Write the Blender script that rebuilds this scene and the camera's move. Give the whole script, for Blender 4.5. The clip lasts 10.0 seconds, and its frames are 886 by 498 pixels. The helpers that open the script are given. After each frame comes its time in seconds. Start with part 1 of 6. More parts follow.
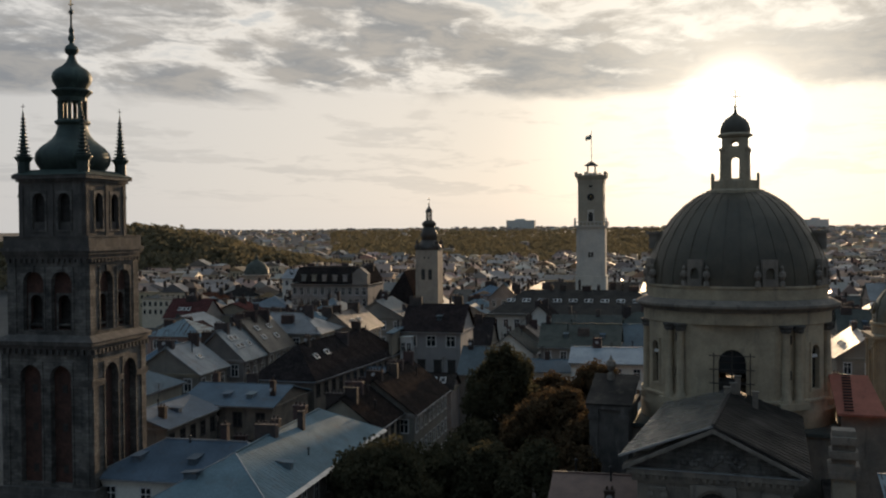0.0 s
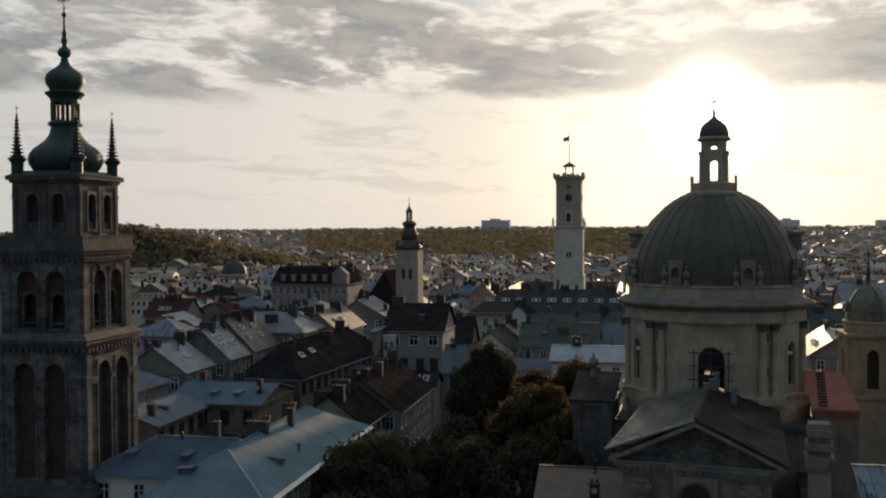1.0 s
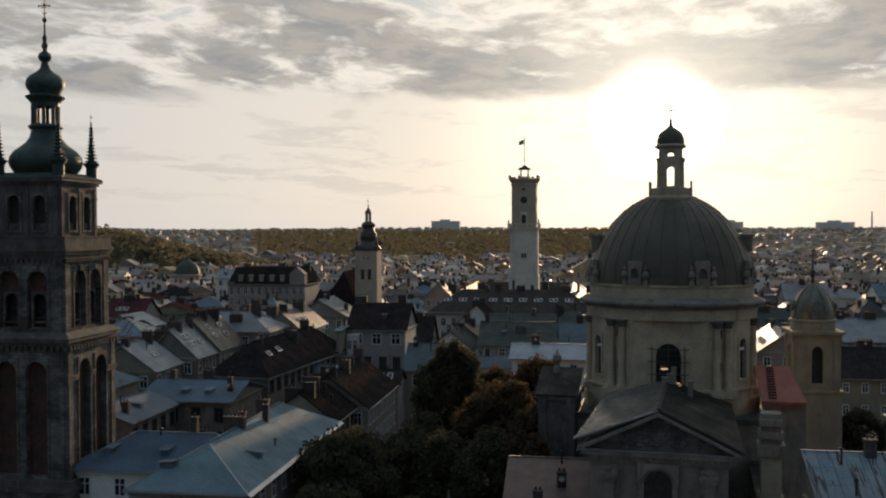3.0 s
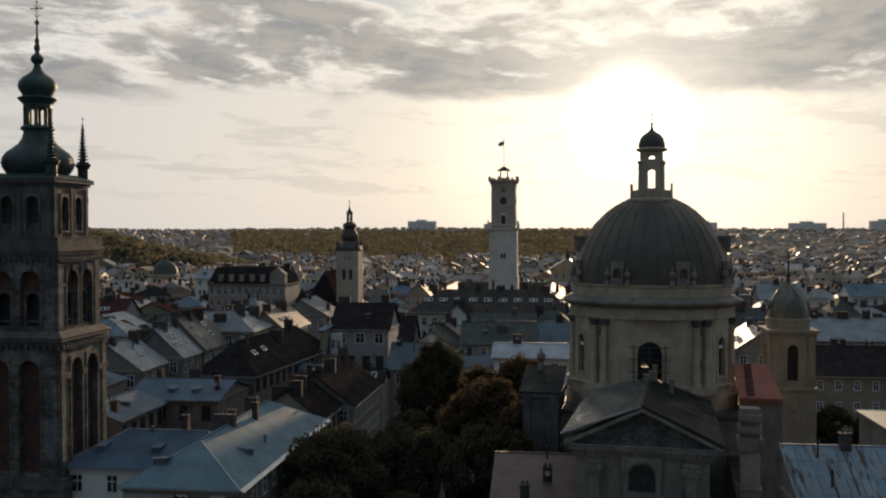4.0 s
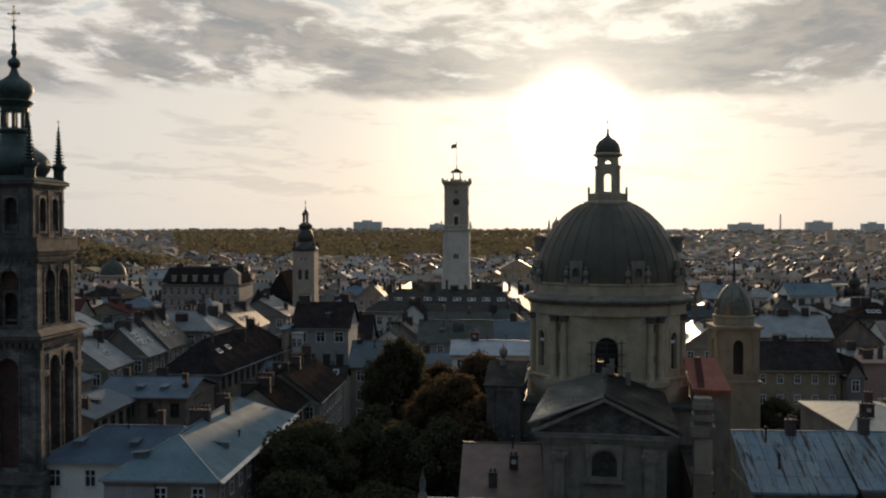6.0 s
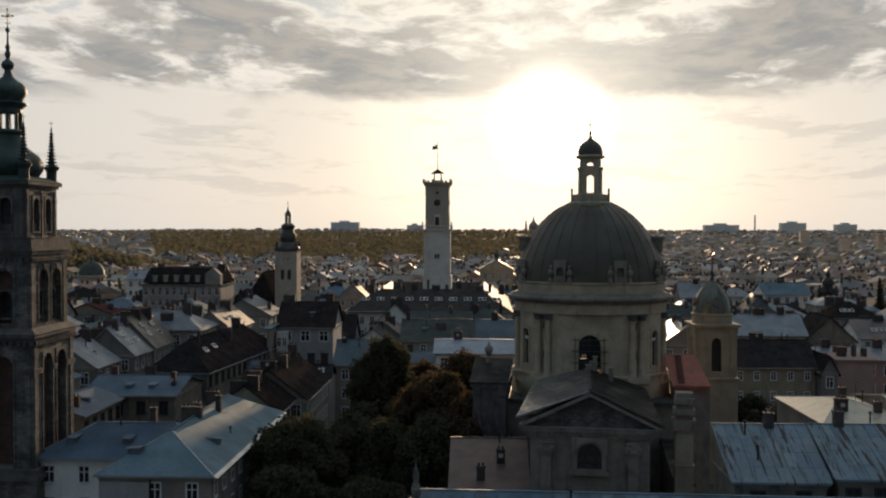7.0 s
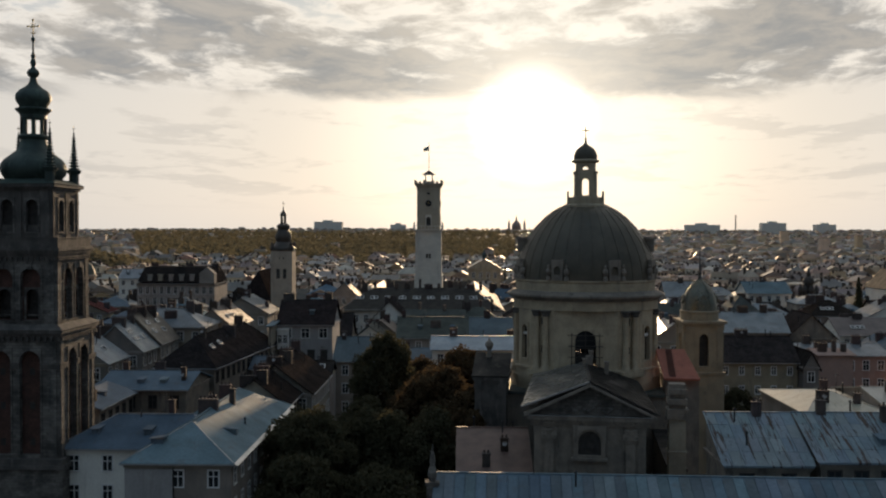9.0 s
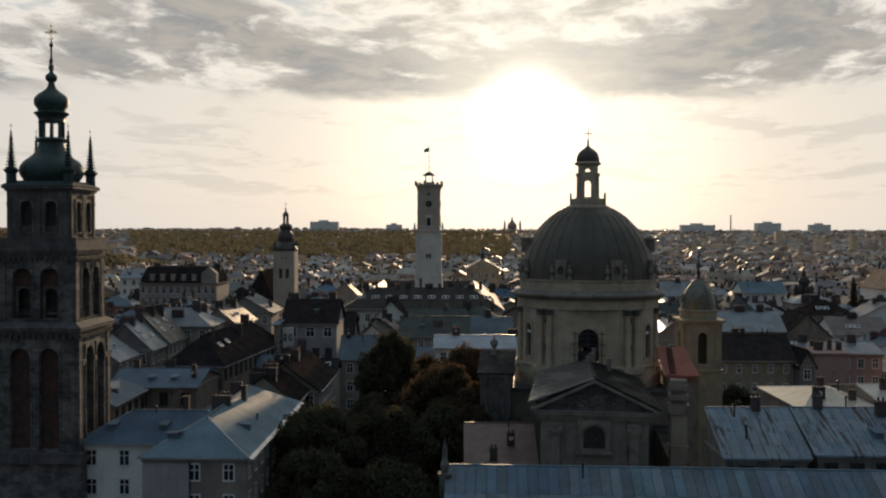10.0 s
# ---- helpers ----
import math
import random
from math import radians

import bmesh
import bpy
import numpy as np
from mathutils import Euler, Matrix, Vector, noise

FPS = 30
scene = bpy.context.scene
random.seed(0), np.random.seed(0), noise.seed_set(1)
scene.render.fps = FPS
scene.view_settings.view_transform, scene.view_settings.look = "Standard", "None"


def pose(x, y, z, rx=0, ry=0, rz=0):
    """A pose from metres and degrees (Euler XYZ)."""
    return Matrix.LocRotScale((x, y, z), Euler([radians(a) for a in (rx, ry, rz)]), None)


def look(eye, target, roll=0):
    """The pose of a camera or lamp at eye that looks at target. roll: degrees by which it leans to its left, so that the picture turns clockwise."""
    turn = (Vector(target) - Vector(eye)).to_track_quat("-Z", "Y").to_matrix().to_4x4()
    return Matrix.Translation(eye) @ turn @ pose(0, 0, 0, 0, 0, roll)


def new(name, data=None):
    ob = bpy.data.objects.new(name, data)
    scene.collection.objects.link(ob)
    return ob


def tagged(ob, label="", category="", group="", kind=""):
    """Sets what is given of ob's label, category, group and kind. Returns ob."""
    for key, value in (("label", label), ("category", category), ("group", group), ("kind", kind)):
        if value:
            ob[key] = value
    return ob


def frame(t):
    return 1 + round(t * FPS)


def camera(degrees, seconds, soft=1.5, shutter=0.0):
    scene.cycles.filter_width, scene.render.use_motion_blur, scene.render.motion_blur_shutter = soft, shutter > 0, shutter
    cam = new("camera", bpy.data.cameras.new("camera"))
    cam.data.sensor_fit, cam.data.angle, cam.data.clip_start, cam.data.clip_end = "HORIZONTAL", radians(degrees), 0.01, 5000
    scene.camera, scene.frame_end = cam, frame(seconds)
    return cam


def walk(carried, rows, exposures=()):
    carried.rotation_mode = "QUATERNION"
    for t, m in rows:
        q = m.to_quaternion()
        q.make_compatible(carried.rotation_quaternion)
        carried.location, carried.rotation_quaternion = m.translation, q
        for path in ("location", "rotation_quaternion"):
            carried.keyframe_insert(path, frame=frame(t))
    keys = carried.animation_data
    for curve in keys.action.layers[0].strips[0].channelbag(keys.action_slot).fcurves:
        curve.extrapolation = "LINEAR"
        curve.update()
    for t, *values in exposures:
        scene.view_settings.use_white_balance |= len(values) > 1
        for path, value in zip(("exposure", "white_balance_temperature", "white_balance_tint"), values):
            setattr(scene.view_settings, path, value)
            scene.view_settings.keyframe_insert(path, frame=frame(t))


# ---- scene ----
# Old town at low evening sun: a bell tower, a domed church, a town hall tower and the roofs between them.
cam = camera(49.42, 10.0, soft=2.15)
walk(cam, [
    (0, pose(0.000, 0.000, 41.000, 88.805, 0.431, 12.992)),
    (0.5, pose(-0.436, -1.455, 41.072, 88.782, 0.407, 12.263)),
    (1, pose(-0.893, -2.741, 41.126, 88.775, 0.345, 11.484)),
    (1.5, pose(-1.315, -3.927, 41.154, 88.783, 0.254, 10.692)),
    (2, pose(-1.745, -5.209, 41.218, 88.774, 0.228, 9.904)),
    (2.5, pose(-2.152, -6.463, 41.268, 88.785, 0.204, 9.168)),
    (4, pose(-3.630, -10.221, 41.391, 88.808, 0.063, 7.010)),
    (4.5, pose(-4.125, -11.548, 41.468, 88.800, 0.046, 6.274)),
    (5, pose(-4.728, -12.926, 41.490, 88.808, 0.030, 5.454)),
    (5.5, pose(-5.336, -14.203, 41.489, 88.817, 0.007, 4.577)),
    (7, pose(-7.065, -18.176, 41.400, 88.875, -0.049, 2.349)),
    (7.5, pose(-7.721, -19.712, 41.421, 88.875, -0.071, 1.934)),
    (8, pose(-8.468, -21.213, 41.474, 88.864, -0.097, 1.627)),
    (8.5, pose(-9.126, -22.876, 41.496, 88.862, -0.104, 1.429)),
    (9, pose(-9.740, -24.589, 41.571, 88.848, -0.109, 1.286)),
    (9.5, pose(-10.475, -26.256, 41.645, 88.840, -0.143, 1.132)),
    (10, pose(-11.240, -27.979, 41.682, 88.846, -0.135, 1.005)),
])

# ---------------------------------------------------------------- world and sun
SUN_AZ, SUN_EL = radians(4.0), radians(6.3)      # to the right of +y, above the horizon
SUN_DIR = (math.sin(SUN_AZ) * math.cos(SUN_EL), math.cos(SUN_AZ) * math.cos(SUN_EL), math.sin(SUN_EL))
scene.view_settings.exposure = 0.0


class Nodes:
    """Short hand for building node trees."""
    def __init__(self, tree):
        self.tree = tree
        tree.nodes.clear()

    def add(self, kind, **settings):
        n = self.tree.nodes.new(kind)
        for k, v in settings.items():
            setattr(n, k, v)
        return n

    def link(self, a, b):
        self.tree.links.new(a, b)

    def put(self, socket, value):
        if isinstance(value, bpy.types.NodeSocket):
            self.link(value, socket)
        elif value is not None:
            socket.default_value = value

    def math(self, op, a, b=None, clamp=False):
        n = self.add("ShaderNodeMath", operation=op, use_clamp=clamp)
        self.put(n.inputs[0], a)
        self.put(n.inputs[1], b)
        return n.outputs[0]

    def vmath(self, op, a, b=None):
        n = self.add("ShaderNodeVectorMath", operation=op)
        self.put(n.inputs[0], a)
        self.put(n.inputs[1], b)
        return n.outputs["Value"] if op == "DOT_PRODUCT" else n.outputs[0]

    def remap(self, v, a, b, c=0.0, d=1.0, smooth=True):
        n = self.add("ShaderNodeMapRange", interpolation_type="SMOOTHSTEP" if smooth else "LINEAR", clamp=True)
        for i, x in enumerate((v, a, b, c, d)):
            self.put(n.inputs[i], x)
        return n.outputs[0]

    def mix(self, fac, a, b, blend="MIX"):
        n = self.add("ShaderNodeMix", data_type="RGBA", blend_type=blend)
        self.put(n.inputs[0], fac)
        self.put(n.inputs[6], a)
        self.put(n.inputs[7], b)
        return n.outputs[2]

    def noise(self, vector, scale, detail=4.0, rough=0.55, distortion=0.0):
        n = self.add("ShaderNodeTexNoise")
        self.put(n.inputs["Vector"], vector)
        n.inputs["Scale"].default_value = scale
        n.inputs["Detail"].default_value = detail
        n.inputs["Roughness"].default_value = rough
        n.inputs["Distortion"].default_value = distortion
        return n.outputs[0]


def rgb(r, g, b):
    return (r, g, b, 1.0)


def make_world():
    w = bpy.data.worlds.new("evening_sky")
    scene.world = w
    w.use_nodes = True
    n = Nodes(w.node_tree)
    way = n.add("ShaderNodeTexCoord").outputs["Generated"]
    xyz = n.add("ShaderNodeSeparateXYZ")
    n.link(way, xyz.inputs[0])
    up = xyz.outputs[2]
    sky = n.add("ShaderNodeTexSky", sky_type="NISHITA", sun_disc=False, sun_elevation=SUN_EL, sun_rotation=SUN_AZ,
                air_density=1.0, dust_density=2.0, ozone_density=1.5)
    clear = n.vmath("SCALE", sky.outputs[0])
    clear.node.inputs["Scale"].default_value = 0.10
    near = n.vmath("DOT_PRODUCT", way, SUN_DIR)
    # thin high veil: brightest on the sun's side of the sky, dim and blue away from it
    ramp = n.add("ShaderNodeValToRGB")
    n.link(n.math("MULTIPLY_ADD", near, 0.5), ramp.inputs[0])
    ramp.inputs[0].links[0].from_node.inputs[2].default_value = 0.5
    stops = [(0.0, (0.215, 0.30, 0.40)), (0.40, (0.205, 0.29, 0.39)), (0.56, (0.22, 0.30, 0.385)), (0.75, (0.38, 0.41, 0.435)), (0.88, (0.625, 0.61, 0.595)), (0.97, (0.80, 0.745, 0.675)), (1.0, (0.83, 0.765, 0.67))]
    while len(ramp.color_ramp.elements) < len(stops):
        ramp.color_ramp.elements.new(0.5)
    for e, (p, c) in zip(ramp.color_ramp.elements, stops):
        e.position, e.color = p, rgb(*c)
    # grey low clouds away from the sun, brighter blue overhead
    facing = n.math("MULTIPLY", n.remap(near, 0.3, -0.6), n.remap(up, 0.55, 0.05))
    veil = n.mix(facing, ramp.outputs[0], rgb(0.165, 0.182, 0.205))
    overhead = n.vmath("SCALE", veil)
    n.put(overhead.node.inputs["Scale"], n.remap(up, 0.3, 0.85, 1.0, 1.5))
    veil = overhead
    base = n.mix(0.94, clear, veil)
    # bluer and dimmer gaps high in the deck
    base = n.mix(n.remap(up, 0.12, 0.26), base, n.mix(1.0, base, rgb(0.72, 0.80, 0.88), "MULTIPLY"))
    # cloud deck seen at a slant: the direction is laid on a flat layer
    flat = n.add("ShaderNodeCombineXYZ")
    rise = n.math("ADD", n.math("MAXIMUM", up, 0.0), 0.075)
    n.link(n.math("DIVIDE", xyz.outputs[0], rise), flat.inputs[0])
    n.link(n.math("DIVIDE", xyz.outputs[1], rise), flat.inputs[1])
    plan = n.vmath("MULTIPLY", flat.outputs[0], (1.35, 1.05, 1.0))
    big = n.noise(n.vmath("ADD", plan, (3.1, 1.4, 0.0)), 0.8, 8.0, 0.55, 0.6)
    fine = n.noise(n.vmath("ADD", plan, (7.7, 2.2, 0.0)), 3.4, 8.0, 0.64, 0.4)
    thick = n.math("ADD", big, n.math("MULTIPLY", n.math("SUBTRACT", fine, 0.5), 0.5))
    edge = n.math("ADD", up, n.math("MULTIPLY", n.math("SUBTRACT", big, 0.5), 0.09))
    high = n.remap(edge, 0.125, 0.15)
    cover = n.math("MULTIPLY", n.remap(thick, 0.30, 0.42), high, True)
    low = n.math("MULTIPLY", n.remap(thick, 0.50, 0.62), n.remap(up, 0.015, 0.05), True)
    cover = n.math("MAXIMUM", cover, n.math("MULTIPLY", low, 0.28))
    # the sun burns through the thin edge of the deck
    cover = n.math("MULTIPLY", cover, n.remap(near, 0.989, 1.0, 1.0, 0.55))
    # bright air round the low sun, dulled by the deck
    glow = n.remap(near, 0.935, 1.0)
    core = n.remap(near, 0.9972, 1.0)
    strength = n.math("ADD", n.math("MULTIPLY", n.math("POWER", glow, 4.5), 0.34), n.math("MULTIPLY", n.math("POWER", core, 1.3), 1.2))

    def halo(k):
        h = n.vmath("SCALE", (1.0, 0.89, 0.72))
        n.put(h.node.inputs["Scale"], n.math("MULTIPLY", strength, k))
        return h
    open_sky = n.mix(1.0, base, halo(1.0), "ADD")
    grey = n.mix(n.remap(fine, 0.35, 0.65), n.mix(1.0, veil, rgb(0.42, 0.45, 0.49), "MULTIPLY"), n.mix(1.0, veil, rgb(0.615, 0.61, 0.60), "MULTIPLY"))
    lit = n.mix(1.0, veil, rgb(1.2, 1.19, 1.16), "MULTIPLY")
    cloud = n.mix(1.0, n.mix(n.remap(thick, 0.37, 0.53), lit, grey), halo(0.55), "ADD")
    seen = n.mix(cover, open_sky, cloud)
    back = n.add("ShaderNodeBackground")
    n.link(seen, back.inputs[0])
    back.inputs[1].default_value = 1.0
    n.link(back.outputs[0], n.add("ShaderNodeOutputWorld").inputs[0])


make_world()
sun = new("sun", bpy.data.lights.new("sun", "SUN"))
sun.data.energy, sun.data.angle, sun.data.color = 4.4, radians(0.6), (1.0, 0.70, 0.42)
sun.matrix_world = look(SUN_DIR, (0, 0, 0))


# ---------------------------------------------------------------- materials
def surface(name, a, b, rough=0.8, metal=0.0, scale=0.6, fine=6.0, bump=0.15, stain=None, streak=False, vary=0.0, island=False, courses=None, spec=0.5, gloss_var=0.1, world=False):
    """A procedural surface: colours a and b mixed by two noises, an optional stain, courses of stone or standing seams."""
    m = bpy.data.materials.new(name)
    m.use_nodes = True
    n = Nodes(m.node_tree)
    place = n.add("ShaderNodeNewGeometry").outputs["Position"] if world else n.add("ShaderNodeTexCoord").outputs["Object"]
    coarse = n.noise(place, scale, 5.0, 0.6)
    grain = n.noise(place, fine, 4.0, 0.65)
    col = n.mix(n.remap(coarse, 0.32, 0.68), rgb(*a), rgb(*b))
    col = n.mix(n.remap(grain, 0.3, 0.75, 0.0, 0.45), col, n.mix(1.0, col, rgb(0.62, 0.6, 0.58), "MULTIPLY"))
    height = grain
    if stain:
        stretched = n.vmath("MULTIPLY", place, (3.4, 0.3, 0.3) if streak == "slope" else (1.0, 1.0, 0.18) if streak else (1.0, 1.0, 1.0))
        mask = n.remap(n.noise(stretched, scale * 2.3, 6.0, 0.7), 0.545 if streak == "slope" else 0.52, 0.575 if streak == "slope" else 0.72)
        col = n.mix(n.math("MULTIPLY", mask, 0.9 if streak == "slope" else 0.75), col, rgb(*stain))
    if courses:
        br = n.add("ShaderNodeTexBrick")
        turned = n.add("ShaderNodeSeparateXYZ")
        n.link(place, turned.inputs[0])
        laid = n.add("ShaderNodeCombineXYZ")
        n.link(n.math("ADD", turned.outputs[0], turned.outputs[1]), laid.inputs[0])
        n.link(turned.outputs[2], laid.inputs[1])
        n.link(laid.outputs[0], br.inputs["Vector"])
        br.inputs["Scale"].default_value = 1.0
        br.inputs["Brick Width"].default_value, br.inputs["Row Height"].default_value = courses
        br.inputs["Mortar Size"].default_value = 0.02
        br.inputs["Color1"].default_value, br.inputs["Color2"].default_value = rgb(1, 1, 1), rgb(0.5, 0.49, 0.48)
        br.inputs["Mortar"].default_value = rgb(0.4, 0.39, 0.38)
        col = n.mix(0.85, col, br.outputs[0], "MULTIPLY")
        height = n.math("ADD", n.math("MULTIPLY", grain, 0.4), n.math("MULTIPLY", br.outputs[1], -0.8))
    if vary or island:
        r = n.add("ShaderNodeNewGeometry").outputs["Random Per Island"] if island else n.add("ShaderNodeObjectInfo").outputs["Random"]
        hsv = n.add("ShaderNodeHueSaturation")
        n.put(hsv.inputs["Value"], n.remap(r, 0.0, 1.0, 1.0 - vary, 1.0 + vary, False))
        n.put(hsv.inputs["Hue"], n.remap(n.math("FRACT", n.math("MULTIPLY", r, 7.31)), 0.0, 1.0, 0.5 - 0.03, 0.5 + 0.02, False))
        n.put(hsv.inputs["Saturation"], n.remap(n.math("FRACT", n.math("MULTIPLY", r, 3.77)), 0.0, 1.0, 0.6, 1.25, False))
        n.link(col, hsv.inputs["Color"])
        col = hsv.outputs[0]
    p = n.add("ShaderNodeBsdfPrincipled")
    n.link(col, p.inputs["Base Color"])
    n.put(p.inputs["Roughness"], n.remap(coarse, 0.25, 0.75, max(rough - gloss_var, 0.05), min(rough + gloss_var, 1.0), False))
    p.inputs["Metallic"].default_value = metal
    p.inputs["Specular IOR Level"].default_value = spec
    bu = n.add("ShaderNodeBump")
    bu.inputs["Strength"].default_value = bump
    bu.inputs["Distance"].default_value = 0.08
    n.link(height, bu.inputs["Height"])
    n.link(bu.outputs[0], p.inputs["Normal"])
    n.link(p.outputs[0], n.add("ShaderNodeOutputMaterial").inputs[0])
    return m


def leaf_surface(name, a, b, through_leaf=0.42):
    m = bpy.data.materials.new(name)
    m.use_nodes = True
    n = Nodes(m.node_tree)
    r = n.add("ShaderNodeNewGeometry").outputs["Random Per Island"]
    place = n.add("ShaderNodeTexCoord").outputs["Object"]
    fac = n.math("ADD", n.math("MULTIPLY", r, 0.5), n.math("MULTIPLY", n.noise(place, 0.35), 0.5))
    col = n.mix(n.remap(fac, 0.25, 0.75), rgb(*a), rgb(*b))
    d, t = n.add("ShaderNodeBsdfDiffuse"), n.add("ShaderNodeBsdfTranslucent")
    n.link(col, d.inputs[0])
    n.link(col, t.inputs[0])
    mixer = n.add("ShaderNodeMixShader")
    mixer.inputs[0].default_value = through_leaf
    n.link(d.outputs[0], mixer.inputs[1])
    n.link(t.outputs[0], mixer.inputs[2])
    n.link(mixer.outputs[0], n.add("ShaderNodeOutputMaterial").inputs[0])
    return m


def glass_surface(name):
    m = bpy.data.materials.new(name)
    m.use_nodes = True
    n = Nodes(m.node_tree)
    p = n.add("ShaderNodeBsdfPrincipled")
    p.inputs["Base Color"].default_value = rgb(0.02, 0.022, 0.025)
    p.inputs["Roughness"].default_value = 0.06
    p.inputs["Specular IOR Level"].default_value = 0.6
    place = n.add("ShaderNodeTexCoord").outputs["Object"]
    bu = n.add("ShaderNodeBump")
    bu.inputs["Strength"].default_value = 0.06
    n.link(n.noise(place, 1.5), bu.inputs["Height"])
    n.link(bu.outputs[0], p.inputs["Normal"])
    n.link(p.outputs[0], n.add("ShaderNodeOutputMaterial").inputs[0])
    return m


STONE = surface("weathered_limestone", (0.235, 0.212, 0.185), (0.085, 0.078, 0.07), 0.9, scale=0.5, fine=5, bump=0.5, stain=(0.05, 0.05, 0.05), streak=True, courses=(0.8, 0.34))
SOOT = surface("soot_black_stone", (0.12, 0.105, 0.092), (0.07, 0.063, 0.057), 0.9, scale=0.6, fine=6, bump=0.4, stain=(0.19, 0.17, 0.15), streak=True)
BRICK = surface("red_brick_infill", (0.16, 0.075, 0.055), (0.10, 0.055, 0.042), 0.9, scale=0.8, fine=9, bump=0.4, courses=(0.28, 0.09))
COPPER = surface("dark_copper_sheet", (0.05, 0.078, 0.064), (0.032, 0.047, 0.042), 0.62, 0.15, scale=0.5, fine=7, bump=0.12, stain=(0.09, 0.14, 0.11), streak=True)
CHURCH = surface("ochre_church_plaster", (0.50, 0.405, 0.275), (0.355, 0.292, 0.205), 0.9, scale=0.4, fine=4, bump=0.2, stain=(0.17, 0.15, 0.125), streak=True)
# darker church stone: the front's shade is in the base colour, streaks are stains
DARKSTONE = surface("dark_church_stone", (0.255, 0.212, 0.168), (0.163, 0.14, 0.115), 0.92, scale=0.5, fine=5, bump=0.35, stain=(0.06, 0.053, 0.046), streak=True)
CUPOLA = surface("green_brown_cupola_sheet", (0.16, 0.15, 0.11), (0.10, 0.10, 0.08), 0.32, 0.5, scale=0.8, fine=7, bump=0.15, stain=(0.13, 0.17, 0.13), streak=True)
HELM = surface("brown_copper_sheet", (0.085, 0.065, 0.05), (0.055, 0.045, 0.037), 0.5, 0.3, scale=0.5, fine=7, bump=0.12, stain=(0.08, 0.09, 0.07), streak=True)
DOME = surface("dark_dome_sheet", (0.10, 0.08, 0.052), (0.068, 0.056, 0.038), 0.5, 0.2, scale=0.3, fine=6, bump=0.1, stain=(0.085, 0.082, 0.062), streak=True)
HALLWHITE = surface("pale_tower_plaster", (0.66, 0.60, 0.51), (0.55, 0.50, 0.43), 0.9, scale=0.2, fine=3, bump=0.1, stain=(0.36, 0.34, 0.31), streak=True)
HALLOCHRE = surface("ochre_tower_plaster", (0.44, 0.375, 0.28), (0.36, 0.31, 0.235), 0.9, scale=0.2, fine=3, bump=0.1, stain=(0.25, 0.22, 0.18), streak=True)
SANDY = surface("sandy_tower_plaster", (0.46, 0.38, 0.29), (0.36, 0.30, 0.24), 0.9, scale=0.3, fine=4, bump=0.2, stain=(0.2, 0.17, 0.14), streak=True)
OCHRE = surface("dull_ochre_plaster", (0.34, 0.285, 0.195), (0.25, 0.212, 0.15), 0.92, scale=0.3, fine=4, bump=0.2, stain=(0.13, 0.115, 0.09), streak=True)
PLASTER = surface("old_house_plaster", (0.345, 0.30, 0.24), (0.25, 0.218, 0.18), 0.92, scale=0.3, fine=5, bump=0.2, stain=(0.2, 0.18, 0.16), streak=True, vary=0.3)
CREAM = surface("cream_plaster", (0.80, 0.77, 0.69), (0.72, 0.69, 0.62), 0.92, scale=0.3, fine=5, bump=0.15, stain=(0.52, 0.49, 0.43), streak=True)
GREYWALL = surface("grey_white_plaster", (0.36, 0.34, 0.325), (0.29, 0.275, 0.265), 0.92, scale=0.3, fine=5, bump=0.15, stain=(0.22, 0.2, 0.19), streak=True)
PINK = surface("salmon_plaster", (0.42, 0.275, 0.22), (0.35, 0.235, 0.195), 0.92, scale=0.3, fine=5, bump=0.15, stain=(0.28, 0.15, 0.11), streak=True)
METAL = surface("blue_grey_roof_sheet", (0.145, 0.19, 0.225), (0.11, 0.145, 0.172), 0.62, 0.0, scale=0.25, fine=3, bump=0.04, stain=(0.11, 0.115, 0.12), vary=0.25, gloss_var=0.04, spec=0.05, world=True)
SHEET = surface("worn_galvanised_roof_sheet", (0.20, 0.225, 0.24), (0.14, 0.16, 0.175), 0.42, 0.0, scale=0.35, fine=4, bump=0.06, stain=(0.13, 0.10, 0.08), vary=0.3, gloss_var=0.12, spec=0.45, world=True)
# pale sheet with the warmth of low sun added to its base colour
PALESHEET = surface("pale_glossy_roof_sheet", (0.44, 0.40, 0.33), (0.35, 0.32, 0.265), 0.36, 0.0, scale=0.35, fine=4, bump=0.05, stain=(0.22, 0.15, 0.10), vary=0.2, gloss_var=0.1, spec=0.5, world=True)
BROWNSHEET = surface("brown_painted_roof_sheet", (0.15, 0.115, 0.09), (0.105, 0.085, 0.07), 0.45, 0.0, scale=0.35, fine=4, bump=0.06, stain=(0.19, 0.15, 0.11), vary=0.2, gloss_var=0.12, spec=0.4, world=True)
RUSTY = surface("pale_roof_sheet_with_rust", (0.21, 0.26, 0.29), (0.165, 0.21, 0.24), 0.55, 0.1, scale=0.3, fine=3, bump=0.04, stain=(0.065, 0.04, 0.028), streak="slope", vary=0.10, gloss_var=0.04, spec=0.05, world=True)
DARKROOF = surface("dark_tile_roof", (0.058, 0.047, 0.042), (0.036, 0.031, 0.03), 0.75, scale=0.5, fine=8, bump=0.1, stain=(0.075, 0.06, 0.048), vary=0.25, courses=(0.35, 0.16), spec=0.0)
REDROOF = surface("red_tile_roof", (0.155, 0.08, 0.06), (0.11, 0.062, 0.05), 0.75, scale=0.5, fine=8, bump=0.1, stain=(0.10, 0.06, 0.05), vary=0.2, courses=(0.35, 0.16), spec=0.0)
